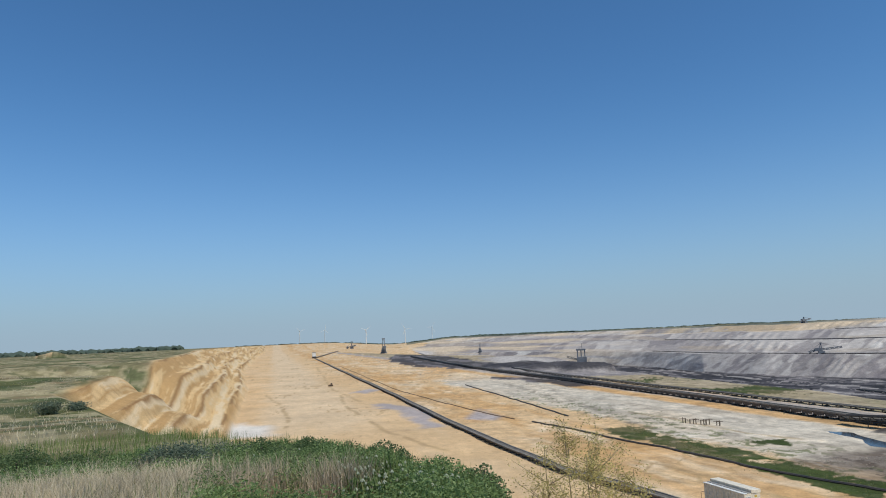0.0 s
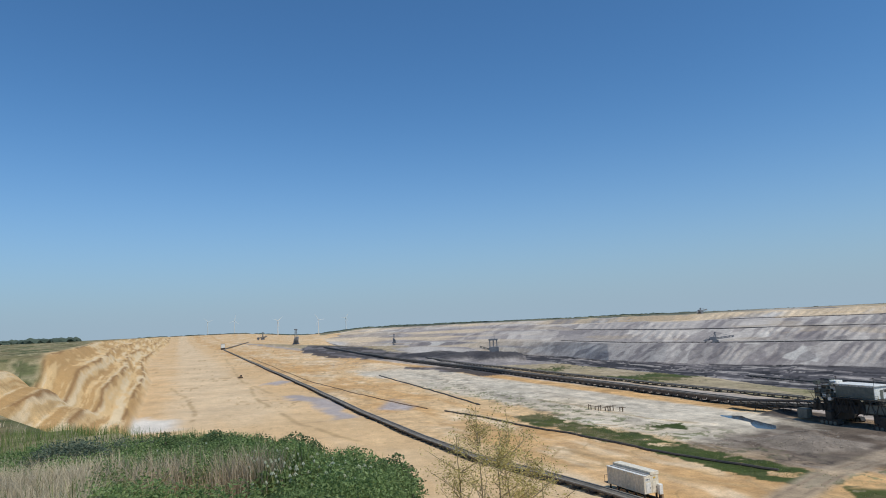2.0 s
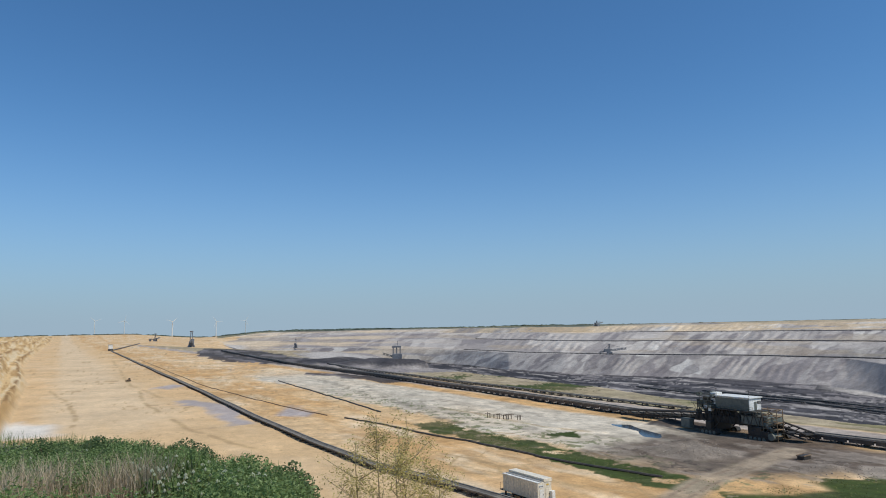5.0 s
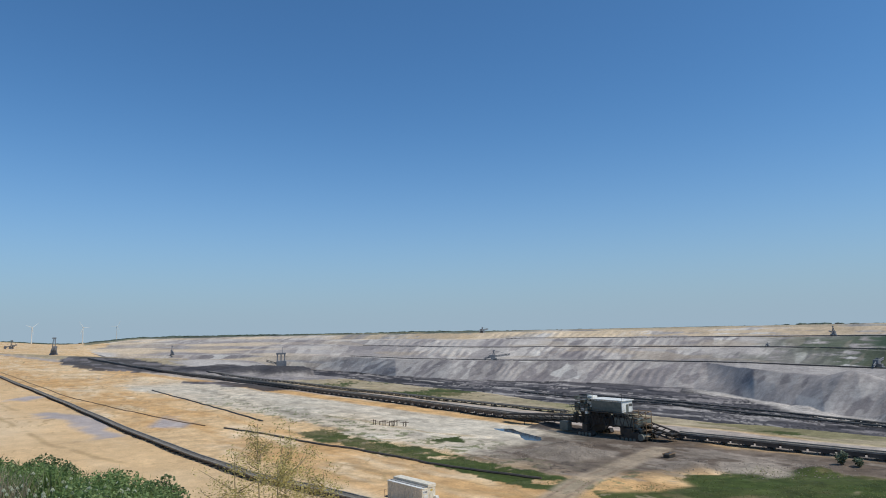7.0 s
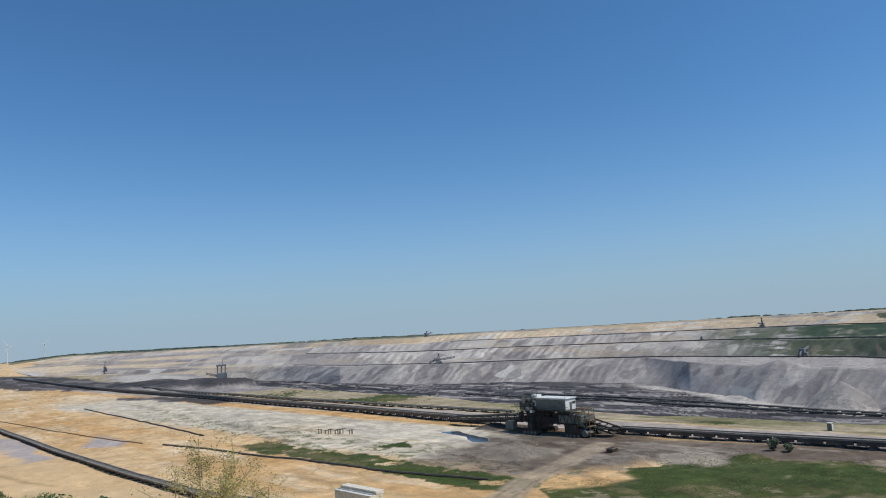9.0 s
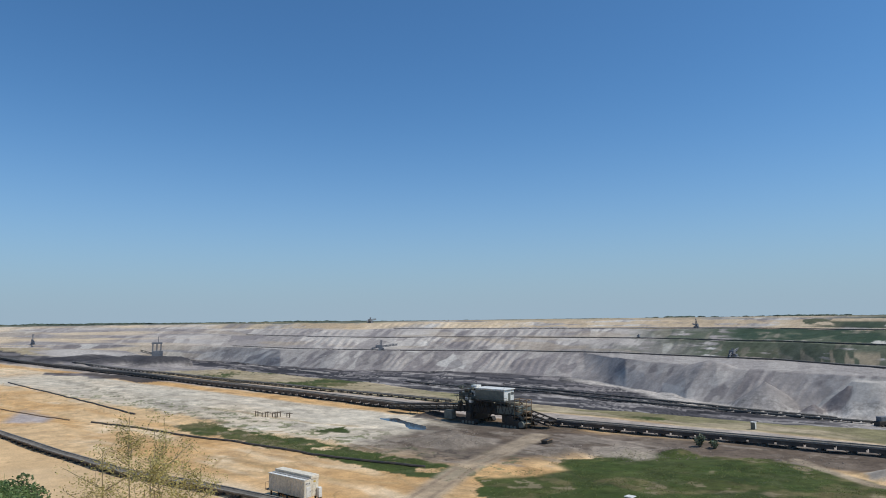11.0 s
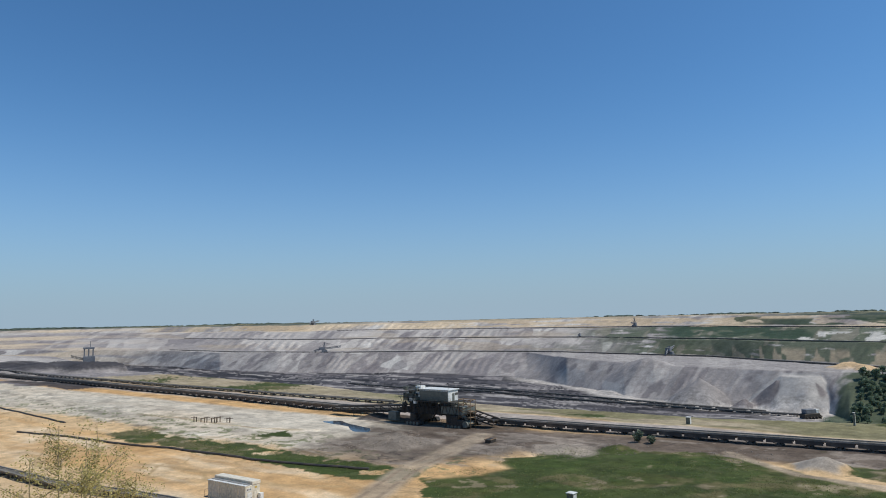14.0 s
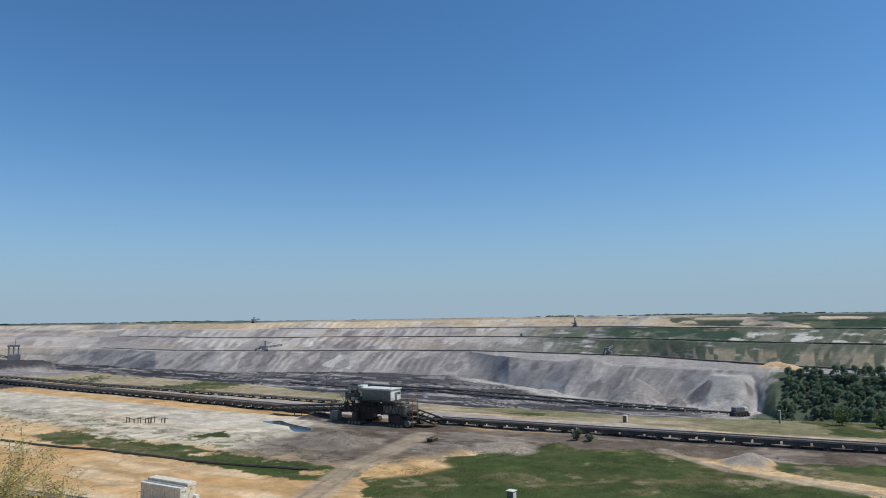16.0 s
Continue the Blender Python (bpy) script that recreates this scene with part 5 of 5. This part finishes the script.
# ---- plants ----
def leaf_cloud(rng, centres, count, size, flat=0.5):
    """Leaves as small folded quads round the centres (x, y, z, radius)."""
    n = count
    c = np.array(centres)
    w = c[:, 3] ** 2
    pick = c[rng.choice(len(c), n, p=w / w.sum())]
    d = rng.normal(size=(n, 3))
    d /= np.linalg.norm(d, axis=1)[:, None]
    p = pick[:, :3] + d * (pick[:, 3] * rng.uniform(0.45, 1.0, n) ** 0.6)[:, None] * np.array([1, 1, 0.85])
    a = rng.normal(size=(n, 3))
    a[:, 2] *= flat
    a /= np.linalg.norm(a, axis=1)[:, None]
    b = np.cross(a, rng.normal(size=(n, 3)))
    b /= np.linalg.norm(b, axis=1)[:, None]
    s = (size * rng.uniform(0.6, 1.4, n))[:, None]
    co = np.stack([p - a * s, p + b * s * 0.45, p + a * s, p - b * s * 0.45], 1).reshape(-1, 3)
    return co, np.arange(4 * n).reshape(-1, 4)


def blades(rng, xy, z, tall, wide, lean=0.35):
    """Grass blades: a bent tapering strip each, rooted at xy."""
    n = len(xy)
    a = rng.uniform(0, 2 * np.pi, n)
    h = tall * rng.uniform(0.5, 1.15, n)
    l = h * lean * rng.uniform(0.1, 1.5, n)
    side = np.stack([-np.sin(a), np.cos(a), 0 * a], 1) * wide * rng.uniform(0.6, 1.3, n)[:, None]
    out = np.stack([np.cos(a), np.sin(a), 0 * a], 1)
    root = np.column_stack([xy, z - 0.03])
    mid = root + out * (l * 0.35)[:, None] + np.array([0, 0, 1]) * (h * 0.6)[:, None]
    tip = root + out * l[:, None] + np.array([0, 0, 1]) * h[:, None]
    co = np.stack([root - side, root + side, mid + side * 0.8, mid - side * 0.8, tip + side * 0.1, tip - side * 0.1], 1).reshape(-1, 3)
    i = np.arange(n)[:, None] * 6
    return co, np.concatenate([i + np.array([0, 1, 2, 3]), i + np.array([3, 2, 4, 5])], 0)


def quads(name, co, faces, material, parent=None):
    me = bpy.data.meshes.new(name)
    me.vertices.add(len(co))
    me.vertices.foreach_set("co", np.ascontiguousarray(co, dtype=np.float32).ravel())
    me.loops.add(faces.size)
    me.polygons.add(len(faces))
    me.polygons.foreach_set("loop_start", np.arange(0, faces.size, 4))
    me.loops.foreach_set("vertex_index", faces.astype(np.int32).ravel())
    me.update(calc_edges=True)
    me.materials.append(material)
    ob = new(name, me)
    ob.parent = parent
    return ob


def scatter(rng, n, b0, b1, r0, r1):
    b, r = np.radians(rng.uniform(b0, b1, n)), np.sqrt(rng.uniform(r0 * r0, r1 * r1, n))
    return np.column_stack([r * np.sin(b), r * np.cos(b)])


def heights(xy):
    out = np.empty(len(xy))
    close = np.hypot(xy[:, 0], xy[:, 1]) < 74
    out[close] = near_heights(xy[close])
    out[~close] = [ground_z(x, y) for x, y in xy[~close]]
    return out


def patchy(xy, scale, seed, lo, hi, rng):
    return rng.uniform(0, 1, len(xy)) < smooth(lo, hi, fbm(xy[:, 0], xy[:, 1], scale, 3, seed))


RNG = np.random.default_rng(11)


def mound_meadow():
    """Tall weeds and grasses on the mound below the lookout."""
    xy = np.concatenate([scatter(RNG, 26000, -42, 3, 5.0, 16), scatter(RNG, 9000, -42, -12, 15, 45)])
    xy = xy[patchy(xy, 3.0, 81, 0.3, 0.55, RNG)]
    co, f = blades(RNG, xy, heights(xy), 0.5, 0.007)
    tagged(quads("meadow_grass", co, f, M_GRASS), "tall green meadow grass on the mound", "grass", kind="stuff")
    xy = np.concatenate([scatter(RNG, 22000, -44, -22, 6.5, 11.5), scatter(RNG, 9000, -40, -3, 7.5, 13)])
    keep = (np.degrees(np.arctan2(xy[:, 0], xy[:, 1])) < -25) | patchy(xy, 2.2, 82, 0.56, 0.68, RNG)
    xy = xy[keep]
    co, f = blades(RNG, xy, heights(xy), 0.5, 0.0045, 0.5)
    tagged(quads("dry_meadow_grass", co, f, M_STRAW), "pale dry grass stalks on the mound", "grass", kind="stuff")
    xy = scatter(RNG, 16000, -40, -13, 40, 240)
    u, v = to_uv(xy[:, 0], xy[:, 1])
    xy = xy[(bank_share(u, v) > 1.02) & patchy(xy, 18, 83, 0.3, 0.6, RNG)]
    co, f = blades(RNG, xy, heights(xy), 0.4, 0.03, 0.7)
    tagged(quads("slope_grass", co, f, M_STRAW), "dry tufts of grass on the far slope", "grass", kind="stuff")
    # straw in the corner, seeding tufts along the hedge
    xy = scatter(RNG, 46000, -40, -20, 5.4, 9.8)
    xy = xy[patchy(xy, 1.6, 115, 0.34, 0.5, RNG)]
    co, f = blades(RNG, xy, heights(xy), 0.48, 0.005, 0.7)
    tagged(quads("straw_grass", co, f, M_STRAW), "pale straw-coloured grass at the lookout", "grass", kind="stuff")
    tufts = np.concatenate([np.column_stack([x + RNG.normal(size=420) * 0.2, y + RNG.normal(size=420) * 0.2]) for x, y in (at(-9.3, 8.0), at(-8.4, 8.3), at(-14.2, 8.6), at(-16.0, 8.2), at(-18.5, 9.0))])
    co, f = blades(RNG, tufts, heights(tufts), 0.55, 0.004, 0.45)
    tagged(quads("seeding_grass", co, f, M_PINK_STRAW), "reddish seeding grass tufts between the shrubs", "grass", kind="stuff")
    # broad-leaved weeds
    xy = scatter(RNG, 4200, -40, 4, 4.5, 13.5)
    xy = xy[patchy(xy, 2.5, 84, 0.28, 0.52, RNG)]
    xy = xy[(np.degrees(np.arctan2(xy[:, 0], xy[:, 1])) > -21) | (np.hypot(xy[:, 0], xy[:, 1]) > 10.0)]
    z = heights(xy)
    cs = [(x, y, zz + RNG.uniform(0.1, 0.38), RNG.uniform(0.12, 0.24)) for (x, y), zz in zip(xy, z)]
    co, f = leaf_cloud(RNG, cs, 260000, 0.018, 0.7)
    tagged(quads("nettle_weeds", co, f, M_LEAF), "dense green nettles and weeds on the mound", "weeds", kind="stuff")


mound_meadow()


def shrub(bearing, dist, tall, wide, material, count, label, leaf=0.021, stems=9, crest=0.0):
    x, y = at(bearing, dist)
    g = ground_z(x, y)
    if crest:
        tall = max(0.3, crest - g - 0.3 * wide)
    rng = np.random.default_rng(int(abs(bearing) * 100 + dist * 10))
    top = thing("shrub", pose(x, y, g), label, "shrub", "shrubs on the mound")
    bm = bmesh.new()
    cs = []
    for k in range(stems):
        a, l = rng.uniform(0, 6.28), rng.uniform(0.3, 1.0)
        tip = Vector((math.cos(a) * wide * 0.8 * l, math.sin(a) * wide * 0.8 * l, tall * rng.uniform(0.6, 1.0)))
        bar(bm, (0, 0, -0.05), tip * 0.55 + Vector((0, 0, tall * 0.05)), 0.016, 5)
        bar(bm, tip * 0.55 + Vector((0, 0, tall * 0.05)), tip, 0.009, 5)
        cs += [(*tip, wide * 0.28), (*(tip * 0.7), wide * 0.38), (*(tip * 0.4), wide * 0.34)]
    part("stem", bm, M_BARK, top)
    co, f = leaf_cloud(rng, cs, count, leaf, 0.6)
    quads("leaves", co, f, material, top)
    return top


# from the hedge's low start to its end, bearing by bearing
for b, d, t, w, m, n, lab in (
        (-21.5, 11.5, 28.72, 0.9, M_LEAF_BLUE, 3600, "grey-green willow shrub among weeds"),
        (-19.0, 12.0, 28.56, 0.8, M_LEAF_BLUE, 3000, "grey-green willow shrub among weeds"),
        (-12.5, 12.0, 28.56, 0.7, M_LEAF_DARK, 3400, "dark green shrub at the edge of the mound"),
        (-10.0, 11.5, 28.47, 0.7, M_LEAF_DARK, 2600, "dark green shrub at the edge of the mound"),
        (-7.2, 11.0, 28.34, 0.6, M_LEAF_DARK, 2200, "dark green shrub with reddish tips"),
        (-4.7, 11.0, 28.58, 0.62, M_LEAF_DARK, 3600, "round dark green shrub on the mound edge"),
        (-2.6, 10.0, 28.36, 0.55, M_LEAF, 2400, "light green weed shrub on the mound edge"),
        (-0.6, 9.6, 28.22, 0.5, M_LEAF, 2000, "light green weed shrub on the mound edge"),
        (1.2, 9.2, 28.21, 0.4, M_LEAF, 1500, "light green weed shrub on the mound edge"),
        (2.0, 9.4, 28.36, 0.36, M_LEAF_DARK, 1300, "upright dark shrub with leafy shoots"),
        (3.4, 9.2, 28.28, 0.36, M_LEAF_DARK, 900, "upright dark shrub with leafy shoots"),
        (-28.0, 14.0, 28.40, 0.8, M_LEAF_DARK, 2200, "low dark shrub in dry grass"),
        (-31.5, 15.0, 28.47, 0.9, M_LEAF_DARK, 2600, "low dark shrub in dry grass"),
        (-16.0, 12.0, 28.51, 0.8, M_LEAF, 2600, "green weed shrub on the mound"),
        (-24.5, 13.0, 28.51, 0.8, M_LEAF, 2400, "green weed shrub on the mound")):
    shrub(b, d, 1.0, w, m, int(n * 3.6), lab, crest=t)
shrub(-29.8, 118, 1.5, 2.2, M_LEAF_BLUE, 2600, "grey-green bush on the dry grass slope", 0.13, 12)
shrub(-27.8, 122, 0.9, 2.4, M_LEAF_BLUE, 1800, "small grey-green bush on the grass slope", 0.13, 12)


def cow_parsley(x, y, seed):
    rng = np.random.default_rng(seed)
    top = thing("cow_parsley", pose(x, y, ground_z(x, y)), "flowering cow parsley with white umbels among weeds", "wild flower", "cow parsley on the mound")
    st, fl, lf = bmesh.new(), [], []
    for k in range(rng.integers(2, 5)):
        a, h = rng.uniform(0, 6.28), rng.uniform(0.26, 0.42)
        tip = Vector((math.cos(a) * 0.16, math.sin(a) * 0.16, h))
        bar(st, (0, 0, -0.03), tip, 0.003, 4)
        fl.append((*tip, rng.uniform(0.012, 0.024)))
        lf.append((tip.x * 0.6, tip.y * 0.6, h * 0.5, 0.12))
    part("stem", st, M_LEAF_DARK, top)
    for fx, fy, fz, fr in fl:
        um = bmesh.new()
        hub = um.verts.new((fx, fy, fz + 0.022))
        rim = [um.verts.new((fx + fr * (1 if k % 2 else 0.72) * math.cos(0.393 * k), fy + fr * (1 if k % 2 else 0.72) * math.sin(0.393 * k), fz + 0.012 * (k % 3 - 1) - 0.004)) for k in range(16)]
        for k in range(16):
            um.faces.new((hub, rim[k], rim[(k + 1) % 16]))
        part("umbel", um, M_UMBEL, top)
    co, f = leaf_cloud(rng, lf, 90, 0.035)
    quads("leaves", co, f, M_LEAF, top)


for k in range(34):
    b, d = RNG.uniform(-8.5, 0.5), RNG.uniform(6.8, 9.0)
    cow_parsley(*at(b, d), 300 + k)
for k in range(8):
    cow_parsley(*at(RNG.uniform(-16, -10), RNG.uniform(10.5, 12)), 400 + k)


def sapling(bearing, dist, tall, seed, spread, leaves, material, label, limbs=9):
    rng = np.random.default_rng(seed)
    x, y = at(bearing, dist)
    top = thing("sapling", pose(x, y, ground_z(x, y) - 0.05), label, "young tree", "saplings below the lookout")
    bm, cs = bmesh.new(), []
    lean = rng.normal(size=2) * 0.06
    pt = lambda t: Vector((lean[0] * t * tall + 0.03 * math.sin(5 * t), lean[1] * t * tall + 0.03 * math.cos(4 * t), t * tall))
    for k in range(8):
        bar(bm, pt(k / 8), pt((k + 1) / 8), 0.014 * (1.15 - k / 8), 5)
    for k in range(limbs):
        t = rng.uniform(0.3, 0.95)
        a, l = rng.uniform(0, 6.28), spread * rng.uniform(0.5, 1.0) * (1.25 - t)
        p = pt(t)
        q = p + Vector((math.cos(a) * l * 0.6, math.sin(a) * l * 0.6, l * 0.35))
        r = q + Vector((math.cos(a + 0.3) * l * 0.5, math.sin(a + 0.3) * l * 0.5, l * 0.35))
        bar(bm, p, q, 0.006, 4), bar(bm, q, r, 0.004, 4)
        for j in range(4):
            s = p.lerp(q, rng.uniform(0.3, 1)) if j < 2 else q.lerp(r, rng.uniform(0, 1))
            e = s + Vector(rng.normal(size=3) * 0.13 + np.array([0, 0, 0.1]))
            bar(bm, s, e, 0.0025, 3)
            cs.append((*e, 0.13))
            cs.append((*s, 0.11))
    part("trunk", bm, M_TWIG, top)
    co, f = leaf_cloud(rng, cs, leaves * 2, 0.018)
    quads("leaves", co, f, material, top)


sapling(9.6, 12.6, 2.45, 21, 0.9, 1300, M_LEAF_YELLOW, "sparse young birch with thin twigs and yellowish buds", 12)
sapling(12.2, 12.0, 2.35, 22, 1.0, 1500, M_LEAF_YELLOW, "sparse young birch with thin twigs and yellowish buds", 13)
sapling(11.0, 11.2, 1.7, 23, 1.0, 1300, M_LEAF_YELLOW, "low twiggy sapling with yellowish leaves", 12)
sapling(14.2, 12.2, 1.9, 24, 0.9, 1100, M_LEAF_YELLOW, "low twiggy sapling with yellowish leaves", 11)
sapling(7.8, 12.0, 1.75, 25, 0.8, 900, M_LEAF_YELLOW, "low twiggy sapling with yellowish leaves", 10)
sapling(72.9, 9.0, 2.6, 26, 0.5, 160, M_LEAF, "thin green sapling at the foot of the mound", 8)
sapling(74.2, 9.5, 2.4, 27, 0.5, 140, M_LEAF, "thin green sapling at the foot of the mound", 8)


def tree_model(seed, tall, wide, count, leaf):
    rng = np.random.default_rng(seed)
    top = thing("tree", pose(0, 0, 0), "dark green broad-leaved tree of the wood on the spoil slope", "tree", "trees of the wood")
    bm, cs = bmesh.new(), []
    bmesh.ops.create_cone(bm, cap_ends=True, segments=7, radius1=0.3, radius2=0.08, depth=tall * 0.8, matrix=Matrix.Translation((0, 0, tall * 0.38)))
    for k in range(8):
        a, t = rng.uniform(0, 6.28), rng.uniform(0.25, 0.85)
        tip = Vector((math.cos(a) * wide * (1.1 - t) , math.sin(a) * wide * (1.1 - t), tall * (t + 0.12)))
        bar(bm, (0, 0, tall * t * 0.8), tip, 0.08, 4)
        cs.append((*tip, wide * rng.uniform(0.35, 0.55)))
    cs += [(0, 0, tall * 0.85, wide * 0.5), (0, 0, tall * 0.55, wide * 0.8)]
    part("trunk", bm, M_BARK, top)
    co, f = leaf_cloud(rng, cs, count, leaf)
    quads("crown", co, f, M_FOREST, top)
    return top


def forest():
    rng = random.Random(8)
    models = [tree_model(60 + k, (6.0, 5.0, 7.0)[k], (2.5, 2.2, 2.7)[k], 1100, 0.36) for k in range(3)]
    spots = []
    while len(spots) < 300:
        b = rng.uniform(68.0, 78)
        d = rng.uniform(648, 738)
        if b < 69 + (d - 648) / 100 * 1.0:
            continue
        spots.append((b, d))
    for k, (b, d) in enumerate(spots):
        x, y = at(b, d)
        m = pose(x, y, ground_z(x, y) - 0.5, 0, 0, rng.uniform(0, 360)) @ Matrix.Scale(rng.uniform(0.8, 1.25), 4)
        if k < 3:
            models[k].matrix_basis = m
        else:
            copy_thing(models[k % 3], Matrix.Translation(m.translation) @ m.to_3x3().to_4x4())


forest()


def bench_bush(bearing, dist, tall, wide, n, material, label):
    shrub(bearing, dist, tall, wide, material, n, label, 0.3, 9)


bench_bush(54.1, 172, 2.6, 1.6, 500, M_LEAF_BLUE, "grey-green bush at the edge of a meadow on the bench")
bench_bush(55.2, 171, 1.6, 1.4, 350, M_LEAF_BLUE, "small grey-green bush at the edge of a meadow on the bench")
bench_bush(73.2, 214, 5.0, 3.2, 900, M_LEAF_DARK, "round green bush on dry grass at the bench edge")
bench_bush(75.6, 212, 3.4, 3.0, 700, M_LEAF_DARK, "round green bush on dry grass at the bench edge")
bench_bush(67.6, 640, 5.0, 5.0, 500, M_FOREST, "dark bush at the spoil foot")


def bench_tufts():
    xy = np.column_stack([RNG.uniform(55, 165, 90000), RNG.uniform(15, 215, 90000)])
    wob = fbm(xy[:, 0], xy[:, 1], 18, 4, 54) - 0.5
    g = inside(xy[:, 0] + 12 * wob, xy[:, 1] + 12 * wob, [(79, 107), (92, 104), (104, 110), (131, 98), (139, 78), (131, 58), (128, 36), (90, 20), (60, 80)], 3)
    u, v = to_uv(xy[:, 0], xy[:, 1])
    vw = v + 14 * wob
    vg = v + 7 * wob
    g = np.maximum(g, smooth(94, 99, vg) * (1 - smooth(107, 111, vg)) * smooth(84, 92, u) * (1 - smooth(185, 215, u)))
    g = g * smooth(0.3, 0.55, fbm(xy[:, 0], xy[:, 1], 7, 3, 91))
    xy = xy[RNG.uniform(0, 1, len(g)) < g]
    co, f = blades(RNG, xy, heights(xy), 0.15, 0.09, 1.6)
    tagged(quads("bench_grass", co, f, M_TURF), "short green grass tufts on the bench", "grass", kind="stuff")


bench_tufts()


def rubble():
    rng = np.random.default_rng(14)
    spots = []
    for (x, y, r, n) in ((99, 141, 9, 260), (92, 146, 7, 120), (106, 152, 7, 120), (122, 108, 11, 160), (112, 116, 8, 120), (131, 100, 7, 110), (142, 78, 8, 90), (128, 158, 9, 120), (86, 150, 6, 60)):
        a, d = rng.uniform(0, 6.28, n), r * np.sqrt(rng.uniform(0, 1, n))
        spots += [(x + dd * math.cos(aa), y + dd * math.sin(aa)) for aa, dd in zip(a, d)]
    base = np.array([(1, 0, 0), (-1, 0, 0), (0, 1, 0), (0, -1, 0), (0, 0, 1), (0, 0, -1)], float)
    tris = [(0, 2, 4), (2, 1, 4), (1, 3, 4), (3, 0, 4), (2, 0, 5), (1, 2, 5), (3, 1, 5), (0, 3, 5)]
    co, fs = [], []
    for x, y in spots:
        s = rng.uniform(0.06, 0.19) * rng.uniform(0.6, 1.6, 3) * (1, 1, 0.7)
        k = len(co)
        co += [tuple(p) for p in base * s * rng.uniform(0.8, 1.2, (6, 3)) + (x, y, ground_z(x, y) + 0.05)]
        fs += [tuple(k + i for i in t) for t in tris]
    tagged(mesh_from("rubble", co, fs, M_STONE), "pale broken rubble strewn on the mud", "rubble", kind="stuff")


rubble()


def far_woods():
    """Low dark tree lines on the plain and on the rim."""
    rng = np.random.default_rng(15)
    spots = [(rng.uniform(-45, -21), rng.uniform(1300, 1800), rng.uniform(5, 9)) for k in range(620)]
    spots += [(rng.uniform(-17, 28), rng.uniform(4300, 4800), rng.uniform(3, 7)) for k in range(500)]
    spots += [(rng.uniform(28, 80), rng.uniform(4300, 4800), rng.uniform(2, 4)) for k in range(120)]
    spots += [(c + rng.normal() * 1.4, 4000 + rng.uniform(0, 500), rng.uniform(5, 10)) for c in (4, 8, 9, 22, 25, 53, 62, 63, 70) for k in range(20)]
    ball = bmesh.new()
    bmesh.ops.create_icosphere(ball, subdivisions=1, radius=1)
    base = np.array([v.co for v in ball.verts])
    tris = np.array([[v.index for v in f.verts] for f in ball.faces])
    ball.free()
    co, fs = [], []
    for k, (b, d, h) in enumerate(spots):
        x, y = at(b, d)
        w = h * rng.uniform(0.8, 2.2) * (2.0 if d > 3000 else 1.0)
        co.append(base * rng.uniform(0.75, 1.25, (len(base), 1)) * (w, w * 0.8, h * 0.7) + (x, y, ground_z(x, y) + h * 0.25))
        fs.append(tris + k * len(base))
    tagged(mesh_from("far_woods", np.concatenate(co).tolist(), np.concatenate(fs).tolist(), M_FAR_WOOD), "dark line of distant trees on the plain", "trees", kind="stuff")


far_woods()
